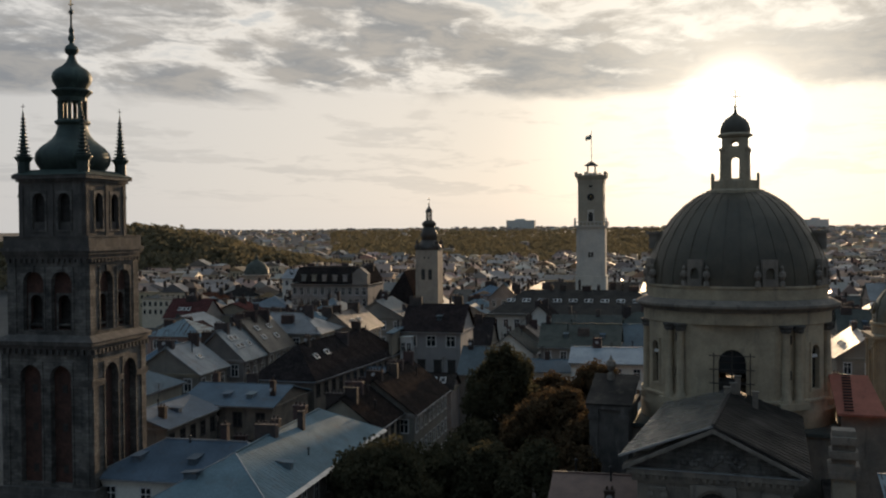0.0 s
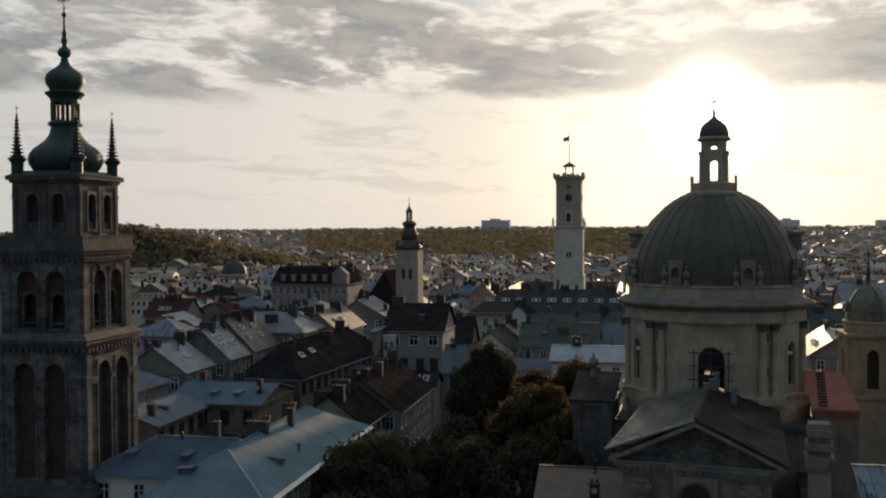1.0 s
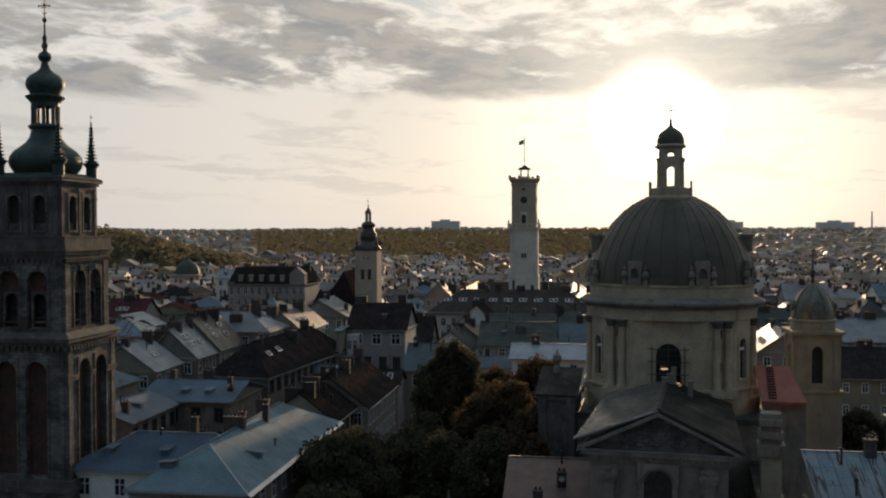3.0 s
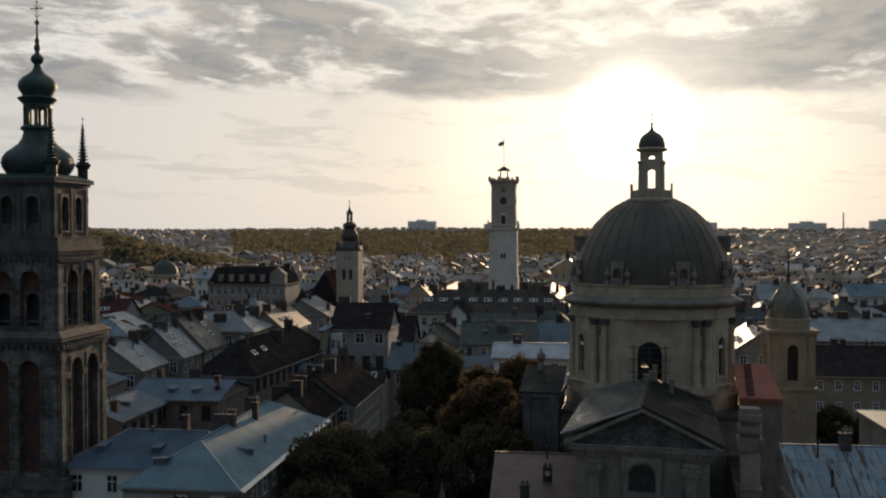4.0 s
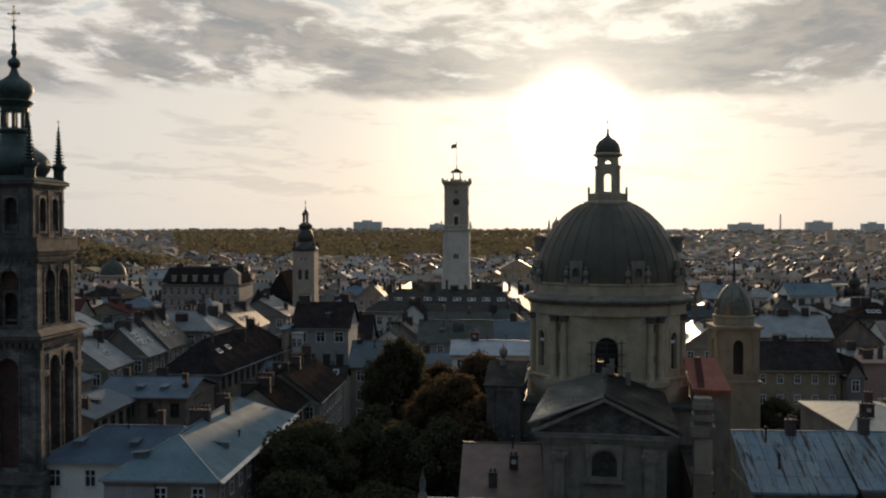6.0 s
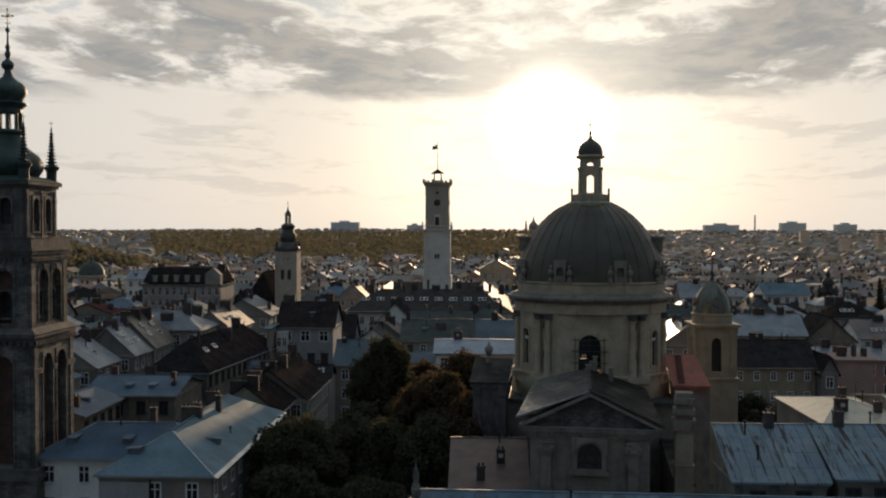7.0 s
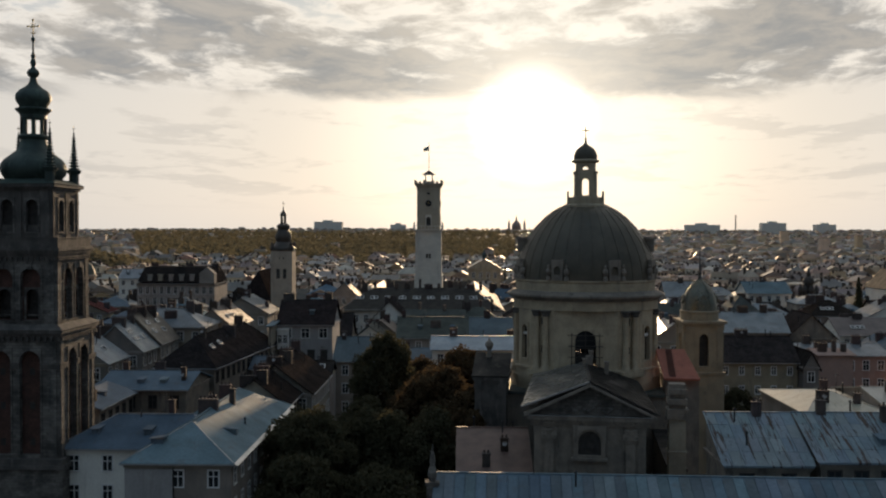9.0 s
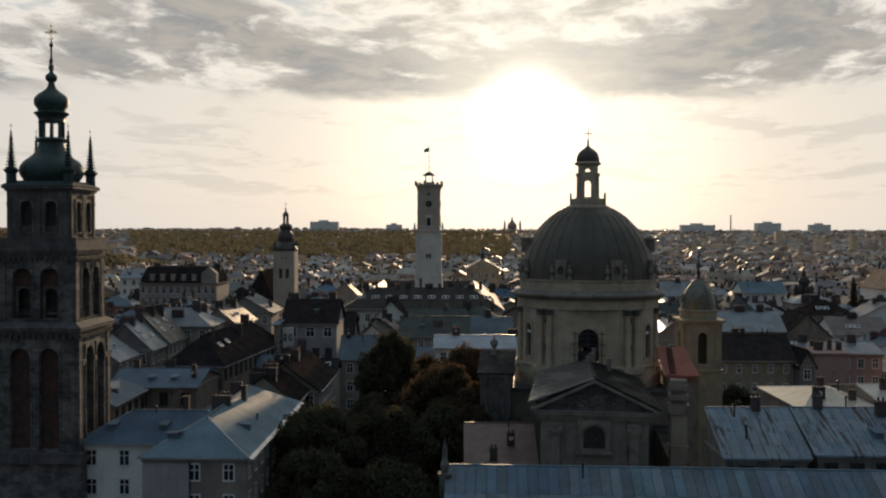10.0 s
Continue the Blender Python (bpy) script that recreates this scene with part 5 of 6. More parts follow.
def dome_church(x, y):
    t = thing("dome_church", x, y, 0, "distant round-domed church with a pale sheet dome", "church")
    part("body", Shape().lathe([(6.5, 0), (6.5, 18), (7.0, 18.2), (7.0, 18.8), (6.2, 19.0)], 20), SANDY, t)
    part("dome", Shape().lathe([(6.2, 19.0), (6.0, 21.0), (5.0, 23.3), (3.2, 25.0), (1.2, 25.9), (0.9, 26.2), (0.9, 27.6), (0.3, 28.4), (0.05, 29.8)], 20), GREENROOF, t, "", True)
    HOUSES.append((x - 8, x + 8, y - 8, y + 8))


dome_church(-200, 450)


# ---------------------------------------------------------------- houses near the camera
house(-58.9, -38.5, 90.2, 101.5, 15.4, 18.2, "hx", CREAM, METAL, "cream plastered house with a blue-grey sheet roof", rows=3, every=3.6, dormers=[(-55, 92.6), (-48.5, 92.6)], chimneys=[(-46.8, 96.5, 2)])
corner = house(-48.2, -36.1, 83.3, 119, 15.4, 18.7, "hy", PLASTER, METAL, "long beige corner house with a hipped blue-grey sheet roof", rows=3, every=3.4, sides="fr",
      dormers=[(-45.5, 86), (-38.2, 93)], chimneys=[(-42.6, 98, 3), (-43, 101.5, 0), (-41.0, 104.2, 2), (-43.4, 110, 1)])
part("facade_render", Shape().box(-6.05, -0.6, -18.05, -17.853, 0, 14.4), GREYWALL, corner, "pale rendered stretch of the front")
part("downpipe", Shape().lathe([(0.07, 0), (0.07, 14.6)], 8, -0.5, -17.98), IRON, corner)
part("gutter", Shape().sheet((6.5, -18.4, 15.16), (6.95, -18.4, 14.92), (6.95, 18.4, 14.92), (6.5, 18.4, 15.16), 0.06), ZINC, corner, "bright zinc eaves strip")
house(-46.2, -36.5, 119.3, 130.6, 15.4, 19.0, "y", PLASTER, DARKROOF, "grey house with a dark tiled roof beside the corner house", dark=True, rows=3, every=2.4, sides="r",
      chimneys=[(-42.6, 120.6, 3), (-40.6, 121.4, 1), (-41.6, 125.6, 3), (-43.8, 123, 0)])
house(-46.5, -34.6, 131, 152, 15.2, 19.6, "y", PLASTER, DARKROOF, "grey house with a dark tiled roof and many chimneys", rows=3, every=2.4, sides="fr",
      chimneys=[(-41, 133, 3), (-42.6, 134.4, 3), (-40, 139, 1), (-41, 144, 3), (-40.5, 150, 1), (-43, 137, 0)])
house(-67.0, -53.2, 124.2, 138, 16.7, 18.5, "x", DARKSTONE, METAL, "house with a low blue-grey sheet roof and dormers", rows=2, dark=True, dormers=[(-61, 126.6), (-57.4, 126.6)], chimneys=[(-54.4, 127.5, 2), (-59.8, 132.6, 1), (-65, 131.4, 0)])
house(-70.3, -61.2, 109.6, 123.6, 16.4, 18.0, "y", DARKSTONE, METAL, "low house with a blue-grey sheet roof by a court", rows=2, dark=True, sides="r", every=2.6, chimneys=[(-63, 112, 0)], dormers=[(-63.2, 116)])
house(-84, -70.8, 120, 131.5, 18.6, 21.6, "hx", PLASTER, METAL, "house with a hipped grey sheet roof", rows=2, chimneys=[(-76, 126, 1)], dormers=[(-74, 122.5)])
house(-60.4, -49, 104, 123.4, 11, 12.2, "y", REDROOF, DARKROOF, "low courtyard house with a dark roof and red-brown walls", rows=1, chimneys=[(-55, 118, 1), (-52, 121, 0), (-57.4, 113, 3), (-54, 109, 1), (-50.4, 114, 2)])
house(-92, -77.2, 150, 162, 17, 21.2, "hx", PLASTER, METAL, "house with a hipped pale sheet roof", chimneys=[(-79, 156, 0)], lights=[(-81, 152), (-82.6, 152)])
STREET = "houses of one street front"
house(-80, -69.3, 134, 143.6, 19.5, 23.2, "y", PLASTER, SHEET, "street house with a worn grey sheet roof", sides="fr", rows=3, chimneys=[(-75.2, 135, 3), (-74.2, 142, 1)], lights=[(-71.6, 139)], group=STREET)
house(-77, -67.6, 146.4, 155.4, 20, 24.4, "y", PLASTER, SHEET, "street house with grey sheet roof and grouped roof lights", sides="fr", rows=3, every=2.2, chimneys=[(-74, 147, 3), (-72.6, 149, 3), (-72, 154, 0)],
      lights=[(-69.4, 148.2), (-70.7, 148.2), (-69.4, 149.6), (-70.7, 149.6), (-69.4, 152.6)], group=STREET)
house(-77.4, -67.2, 155.6, 167.2, 20.3, 25.4, "y", PLASTER, BROWNSHEET, "street house with a brown sheet roof and small roof lights", sides="fr", rows=3, every=2.2, chimneys=[(-72.5, 160, 3), (-72, 164.5, 3), (-73, 157, 1)],
      lights=[(-69, 158), (-70.5, 158.4), (-68.8, 163), (-70.4, 163.4)], group=STREET)
house(-81, -62.6, 168.6, 181, 22, 25, "hx", PLASTER, SHEET, "cream street corner house with a low hipped sheet roof", sides="fr", rows=3, every=2.6, chimneys=[(-75, 171, 3), (-70, 171.5, 3), (-67, 175, 1)], group=STREET)
house(-68.6, -59.7, 181.5, 199, 20.8, 24.4, "y", PLASTER, BROWNSHEET, "street house with a shiny brown sheet roof", sides="fr", rows=3, every=2.4, chimneys=[(-64.5, 184, 1), (-64, 193, 3)], lights=[(-61.8, 186), (-61.8, 190)], group=STREET)
house(-86, -69.2, 195.5, 210, 20, 22.8, "hx", CREAM, METAL, "cream house with a low hipped sheet roof", chimneys=[(-79, 202, 1), (-73, 202, 3)])
house(-71.5, -58.5, 212.5, 226, 21, 24.6, "y", PLASTER, SHEET, "house with a bright low sheet roof", chimneys=[(-65, 219, 1), (-60, 219, 0)])
house(-61.2, -50.8, 139.5, 176, 18.2, 22.7, "hy", DARKSTONE, DARKROOF, "long house with a broad dark tiled roof along the street", turn=-5.5, dark=True, rows=1, sides="r", chimneys=[(-55.6, 147, 0), (-55, 159, 3), (-56.2, 168, 1)], lights=[(-53.6, 146), (-53.8, 150.4)])
house(-50.0, -45.9, 156, 163, 15.4, 17.2, "x", PLASTER, METAL, "small outhouse with a sheet roof", rows=1)
grey_house = house(-48.7, -37.4, 176, 188, 22, 26.4, "x", GREYWALL, DARKROOF, "grey-white plastered house with a brown tiled roof", rows=1, every=2.7, win=(1.6, 1.9), chimneys=[(-47.5, 182, 3), (-39, 182, 1)], dormers=[(-42, 178.6)])
for dx in (-1.9, 1.2, 3.9):
    part("opening", Shape().box(dx - 0.75, dx + 0.75, -6.06, -5.99, 13.4, 16.2).box(dx - 0.9, dx + 0.9, -6.1, -5.99, 16.202, 16.4), DARKWOOD_SHADE, grey_house, "tall dark opening")
bay = part("bay_window", Shape().box(-5.6, -3.4, -7.6, -6.02, 16.6, 20.6).box(-5.75, -3.25, -7.75, -6.02, 20.602, 20.8), FRAME, grey_house, "white glazed bay")
for bx in (-5.05, -3.95):
    window(bay, bx, -7.62, 18.0, 0.7, 1.6, 0, False)
    part("pane", Shape().box(bx - 0.35, bx + 0.35, -7.63, -7.603, 18.0, 19.6), GLASS, bay)
house(-49.6, -49.0, 170, 183, 22, 22.4, "x", PLASTER, METAL, "tall bare fire wall of beige plaster", rows=0, sides="", cornice=False, seams=0)
house(-35.1, -27.4, 164, 175, 16, 19.9, "x", PLASTER, METAL, "grey-beige house with a blue-grey sheet roof", rows=3, every=2.5, chimneys=[(-34, 169, 0)])
house(-39.5, -35.3, 158, 164, 14.2, 16.2, "x", PLASTER, DARKROOF, "small dark-roofed house with glazed lights", rows=2, lights=[(-38.6, 159.4), (-37, 159.4)])
house(-45, -37, 203.5, 214, 16, 21.4, "x", PLASTER, DARKROOF, "house with a dark gable roof", chimneys=[(-40, 208, 1)])
house(-37, -27, 200, 212, 15, 19, "y", CREAM, GREENROOF, "house with a white gable and dark roof", chimneys=[(-33, 206, 0)])
house(-25.0, -9.2, 196, 208, 17, 21, "x", PLASTER, GREENROOF, "house with a grey-green sheet roof and dormers", dormers=[(-20, 198.6), (-12.5, 198.6)], chimneys=[(-16.4, 199, 3), (-24, 202, 0)])
house(-9.2, 2, 214, 226, 15, 19.3, "x", CREAM, METAL, "pale house with sheet roof", chimneys=[(-4, 220, 1)], every=3)
house(-16.2, 0, 170, 180, 17.5, 19.5, "x", CREAM, PALEBLUE, "cream house with a low white-grey sheet roof", chimneys=[(-12, 175, 1)])
house(-26, -17, 178, 188, 14.5, 16, "x", CREAM, METAL, "low pale house with a flat sheet roof", chimneys=[(-22, 183, 0)])
house(-10.2, -2.4, 83.5, 103, 14.0, 17.3, "x", PLASTER, REDSHEET, "low annex with a red-brown sheet roof", rows=2, chimneys=[(-5.0, 88.4, 0), (-7.2, 85.2, 0)])
house(16.0, 24.2, 70.2, 85, 18.75, 22.3, "x", DARKSTONE, RUSTY, "house with a rust-streaked pale sheet roof", rows=2, every=2.5, win=(1.15, 1.7), seams=0.0, panels=(1.05, 4, 12), chimneys=[(21, 77.2, 0)], dark=True, half=True)
house(25.3, 62, 70.2, 85, 19.1, 22.35, "x", DARKSTONE, RUSTY, "long house with a rust-streaked pale sheet roof", rows=2, every=2.5, win=(1.15, 1.7), seams=0.0, panels=(1.05, 4, 34), chimneys=[(27.8, 77.4, 0), (34.4, 76.2, 1), (42, 77, 1), (38.5, 76, 0)], dormers=[(32.4, 72.8)], dark=True, half=True)
house(36.0, 47, 104, 124, 17.2, 18.9, "hx", PLASTER, PALESHEET, "house with a low hipped pale sheet roof", chimneys=[(39.5, 108.5, 1), (41.5, 113.5, 0), (44, 108, 0)])
house(47.2, 72, 103, 124, 17.6, 19.3, "x", PLASTER, PALESHEET, "long house with a rusted pale sheet roof and chimneys", chimneys=[(50, 111, 1), (55, 108, 1), (60, 112, 3), (53, 105.5, 1)])
house(38, 53, 157.5, 170, 17, 21, "x", OCHRE, DARKROOF, "ochre monastery wing with a dark tiled roof", rows=2, every=2.8, win=(0.8, 1.4), chimneys=[(44, 163.6, 3)])
house(29, 39.5, 178, 194, 18.4, 22.0, "y", PLASTER, PALESHEET, "house with a shiny pale sheet gable roof", chimneys=[(34.5, 180, 1), (34, 190, 0)], lights=[(31, 184), (31, 187)])
house(53.2, 56, 155, 172, 16.5, 19, "y", PLASTER, DARKROOF, "narrow ochre house end with a dark roof", rows=2, chimneys=[])
house(56.5, 74, 167, 180, 17, 18.6, "x", PINK, SHEET, "salmon pink house with a low sheet roof", rows=2, chimneys=[(60, 173, 1), (70, 173, 1)])
house(66, 77.5, 203, 216, 16.5, 21.8, "y", DARKSTONE, DARKROOF, "house with a dark plank gable and black roof", rows=1, dark=True, chimneys=[(73, 214, 0)])
house(57, 63.5, 158, 166, 18.2, 18.8, "x", PINK, PINK, "salmon fire wall block with sooty chimneys", rows=0, sides="", seams=0, chimneys=[(58.4, 160, 1), (60.6, 160, 2), (62.4, 160, 0), (59.6, 164, 3)], cornice=False)
house(48.8, 66, 202, 214, 18, 22, "x", PLASTER, SHEET, "pinkish house with a pale sheet roof and chimneys", chimneys=[(51, 208, 1), (57, 208, 3), (62, 208, 1)])
house(82.5, 96, 196, 210, 13, 16.4, "y", CREAM, METAL, "cream house with a bright sheet gable roof", chimneys=[(88, 204, 1)])
house(78, 92, 170, 184, 12.5, 15.6, "y", CREAM, RUSTY, "cream house with a pale gable roof", chimneys=[(84, 176, 1)])
house(88, 103, 310, 324, 20, 23.5, "x", CREAM, METAL, "long pale house with a bright sheet roof", chimneys=[(95, 317, 1)])
house(60, 73, 309, 322, 19, 23.5, "x", PLASTER, SHEET, "house with a sheet roof", chimneys=[(66, 315, 1)])
mansard = house(-121, -94.6, 300, 318, 23.2, 24.0, "hx", PLASTER, DARKROOF, "large ornate house with a dark mansard roof and tall windows", rows=3, every=2.3, win=(1.2, 2.4), near=False)
part("mansard_roof", Shape().add([(-13.2, -9, 23.6), (13.2, -9, 23.6), (13.2, 9, 23.6), (-13.2, 9, 23.6), (-11.2, -6.8, 28.6), (11.2, -6.8, 28.6), (11.2, 6.8, 28.6), (-11.2, 6.8, 28.6)],
     [(4, 5, 6, 7), (0, 1, 5, 4), (1, 2, 6, 5), (2, 3, 7, 6), (3, 0, 4, 7)]), DARKROOF, mansard, "steep dark mansard slopes")
for k in range(6):
    part("dormer", Shape().box(-9.6 + k * 3.6, -8.2 + k * 3.6, -9.1, -7.2, 24.0, 26.0).box(-9.8 + k * 3.6, -8.0 + k * 3.6, -9.3, -7.0, 26.002, 26.2), PLASTER, mansard, "small mansard dormer")
part("corner_gable", Shape().box(8.2, 13.3, -9.5, -6.5, 23.2, 26.4).add([(8.0, -9.6, 26.402), (13.5, -9.6, 26.402), (10.75, -9.6, 28.8), (8.0, -6.5, 26.402), (13.5, -6.5, 26.402), (10.75, -6.5, 28.8)], [(0, 1, 2), (5, 4, 3), (0, 2, 5, 3), (2, 1, 4, 5)]), PLASTER, mansard, "ornate corner gable")
for k in (-10.4, 2.0, 10.8):
    part("chimney", CHIMNEYS[3], None, mansard, m=pose(k, 2, 28.2))
for k in range(3):
    part("string_course", Shape().box(-13.4, 13.4, -9.2, -9.002, 21.9 - 3.7 * k, 22.2 - 3.7 * k), PLASTER, mansard)
house(-149, -138, 360, 372, 22, 25.2, "x", CREAM, SHEET, "house with a bright white sheet roof", dormers=[(-146, 362.5), (-141, 362.5)])
house(-57.7, -47.8, 318, 328, 18, 22.7, "y", PLASTER, METAL, "beige house with a gable roof", chimneys=[(-52, 323, 1)])

# sheet roof just below the camera, with a stone gable and finial
house(-12.0, 62, 55.5, 68.5, 16.0, 19.3, "x", PLASTER, METAL, "long hall under a seamed blue-grey sheet roof", turn=-2.0, rows=1, sides="", cornice=True, seams=0.0, panels=(0.95, 2, 60))
t = thing("gable_finial", -12.6, 62, 17.2, "weathered stone gable finial at the end of a roof ridge", "finial")
part("pedestal", Shape().block(0.5, -4, 1.4).block(0.65, 1.402, 1.65), STONE, t)
part("vase", Shape().lathe([(0.3, 1.65), (0.42, 2.2), (0.36, 2.7), (0.2, 3.1), (0.28, 3.5), (0.2, 4.0), (0.08, 4.4), (0.02, 5.0)], 10), STONE, t, "", True)


# ---------------------------------------------------------------- trees
def leaf_crown(seed, rx, ry, h, count, material, size=0.25):
    rnd = random.Random(seed)
    lumps = []
    for i in range(120):
        a, z = rnd.uniform(0, 2 * math.pi), rnd.uniform(-0.75, 1.0)
        r = math.sqrt(max(1 - z * z, 0)) * rnd.uniform(0.45, 0.95)
        lumps.append((r * math.cos(a), r * math.sin(a), z * rnd.uniform(0.7, 0.95), rnd.uniform(0.11, 0.25)))
    verts = np.zeros((count * 4, 3))
    rs = np.random.RandomState(seed)
    pick = rs.randint(0, len(lumps), count)
    d = rs.normal(size=(count, 3))
    d /= np.linalg.norm(d, axis=1)[:, None]
    rad = rs.uniform(0.4, 1.2, count)[:, None]
    L = np.array(lumps)
    c = (L[pick, :3] + d * L[pick, 3:4] * rad) * np.array([rx, ry, h / 2])
    u = rs.normal(size=(count, 3))
    u -= d * (u * d).sum(1)[:, None] * 0.6
    u /= np.linalg.norm(u, axis=1)[:, None]
    w = np.cross(u, rs.normal(size=(count, 3)))
    w /= np.linalg.norm(w, axis=1)[:, None]
    s = (rs.uniform(0.6, 1.3, count) * size)[:, None]
    verts[0::4], verts[1::4], verts[2::4], verts[3::4] = c - u * s, c + w * s * 0.6, c + u * s, c - w * s * 0.6
    me = bpy.data.meshes.new("crown")
    me.from_pydata(verts.tolist(), [], [(4 * i, 4 * i + 1, 4 * i + 2, 4 * i + 3) for i in range(count)])
    me.materials.append(material)
    return me


def trunk_shape(seed, h, spread):
    rnd = random.Random(seed)
    s = Shape().lathe([(0.5, 0), (0.36, 0.6), (0.3, h * 0.35), (0.2, h * 0.62), (0.08, h * 0.85)], 9)
    for i in range(7):
        a, z = i * 0.9 + rnd.uniform(0, 0.6), h * (0.32 + 0.06 * i)
        tip = Vector((math.cos(a) * spread * rnd.uniform(0.5, 0.8), math.sin(a) * spread * rnd.uniform(0.5, 0.8), z + h * 0.22))
        base = Vector((0, 0, z))
        q = (tip - base).to_track_quat("Z", "Y").to_matrix().to_4x4()
        k = len(s.v)
        s.lathe([(0.14, 0), (0.09, 0.5 * (tip - base).length), (0.03, (tip - base).length)], 6)
        m = Matrix.Translation(base) @ q
        s.v[k:] = [tuple(m @ Vector(p)) for p in s.v[k:]]
    return s


def tree(x, y, top, rx, ry, h, seed, material, label, count=16000):
    t = thing("tree", x, y, 0, label, "tree", "trees in the churchyard")
    part("trunk", trunk_shape(seed, top, rx), BARK, t, "", True)
    part("crown", leaf_crown(seed, rx, ry, h, int(count * 1.7), material), None, t, m=pose(0, 0, top - h / 2))


DARKTREE = "tall leafy tree with a dense dark green crown"
tree(-30.2, 99, 18.2, 6.2, 6.4, 13, 1, LEAF, DARKTREE, 24000)
tree(-21.5, 107, 16.8, 6.0, 6.0, 12, 2, LEAF, DARKTREE, 20000)
tree(-23.6, 140, 23.6, 5.6, 5.4, 17, 3, LEAF, "tall narrow tree with a dark green crown", 24000)
tree(-14.0, 122, 20.2, 6.8, 6.4, 13, 4, RUSSET, "broad tree with russet autumn leaves", 24000)
tree(-10.0, 146, 20.4, 5.8, 5.0, 10, 5, RUSSET, "tree with turning reddish leaves", 18000)
tree(-13.8, 105, 16.8, 5.8, 5.8, 13, 6, LEAF, DARKTREE, 20000)
tree(-29.0, 88, 14.6, 5.2, 5.0, 11, 7, LEAF, DARKTREE, 18000)
tree(-19.5, 91, 12.8, 6.0, 5.4, 11, 8, LEAF, DARKTREE, 20000)
tree(-28.5, 113, 14.5, 4.8, 5.0, 11, 9, LEAF, DARKTREE, 15000)
tree(-17.5, 152, 18.0, 4.8, 4.5, 10, 10, RUSSET, "tree with turning reddish leaves", 14000)
tree(-8.6, 113, 19.0, 4.2, 4.2, 11, 13, RUSSET, "tree with turning reddish leaves", 14000)
tree(-9.4, 104.5, 17.4, 3.9, 3.6, 11, 17, RUSSET, "tree with turning reddish leaves", 14000)
tree(-25.0, 128, 14.5, 4.6, 4.6, 11, 11, LEAF, DARKTREE, 14000)
tree(-18.5, 133, 15.5, 5.0, 4.6, 11, 12, RUSSET, "tree with turning reddish leaves", 14000)


tree(39.5, 150, 12.6, 4.6, 3.6, 9, 14, LEAF, "low bushy tree with dark green leaves in a yard", 12000)
tree(46.0, 150.5, 11.6, 4.8, 3.6, 8.5, 15, LEAF, "low bushy tree with dark green leaves in a yard", 12000)
tree(53.0, 149, 11.0, 4.2, 3.6, 8, 16, LEAF, "low bushy tree with dark green leaves in a yard", 10000)


def conifer(x, y, top, r, seed):
    """A dark spruce: tapered trunk, drooping tiers of boughs clothed in needles."""
    t = thing("conifer", x, y, 0, "tall dark conifer between the roofs", "tree")
    part("trunk", Shape().lathe([(0.35, 0), (0.25, top * 0.5), (0.05, top * 0.97)], 8), BARK, t, "", True)
    rnd, s = random.Random(seed), Shape()
    for i in range(4200):
        v = rnd.random() ** 0.7
        z = top * (0.25 + 0.75 * (1 - v))
        a, d = rnd.uniform(0, 2 * math.pi), r * v * rnd.uniform(0.3, 1.0) * (0.75 + 0.25 * math.sin(z * 4.5))
        c = Vector((d * math.cos(a), d * math.sin(a), z - 0.25 * d))
        u = Vector((math.cos(a), math.sin(a), -0.4)) * rnd.uniform(0.3, 0.6)
        w = Vector((-math.sin(a), math.cos(a), rnd.uniform(-0.4, 0.4))) * rnd.uniform(0.15, 0.3)
        s.add([c - u, c + w, c + u, c - w], [(0, 1, 2, 3)])
    part("crown", s, LEAF, t)


conifer(109, 268, 27.5, 5.0, 5)


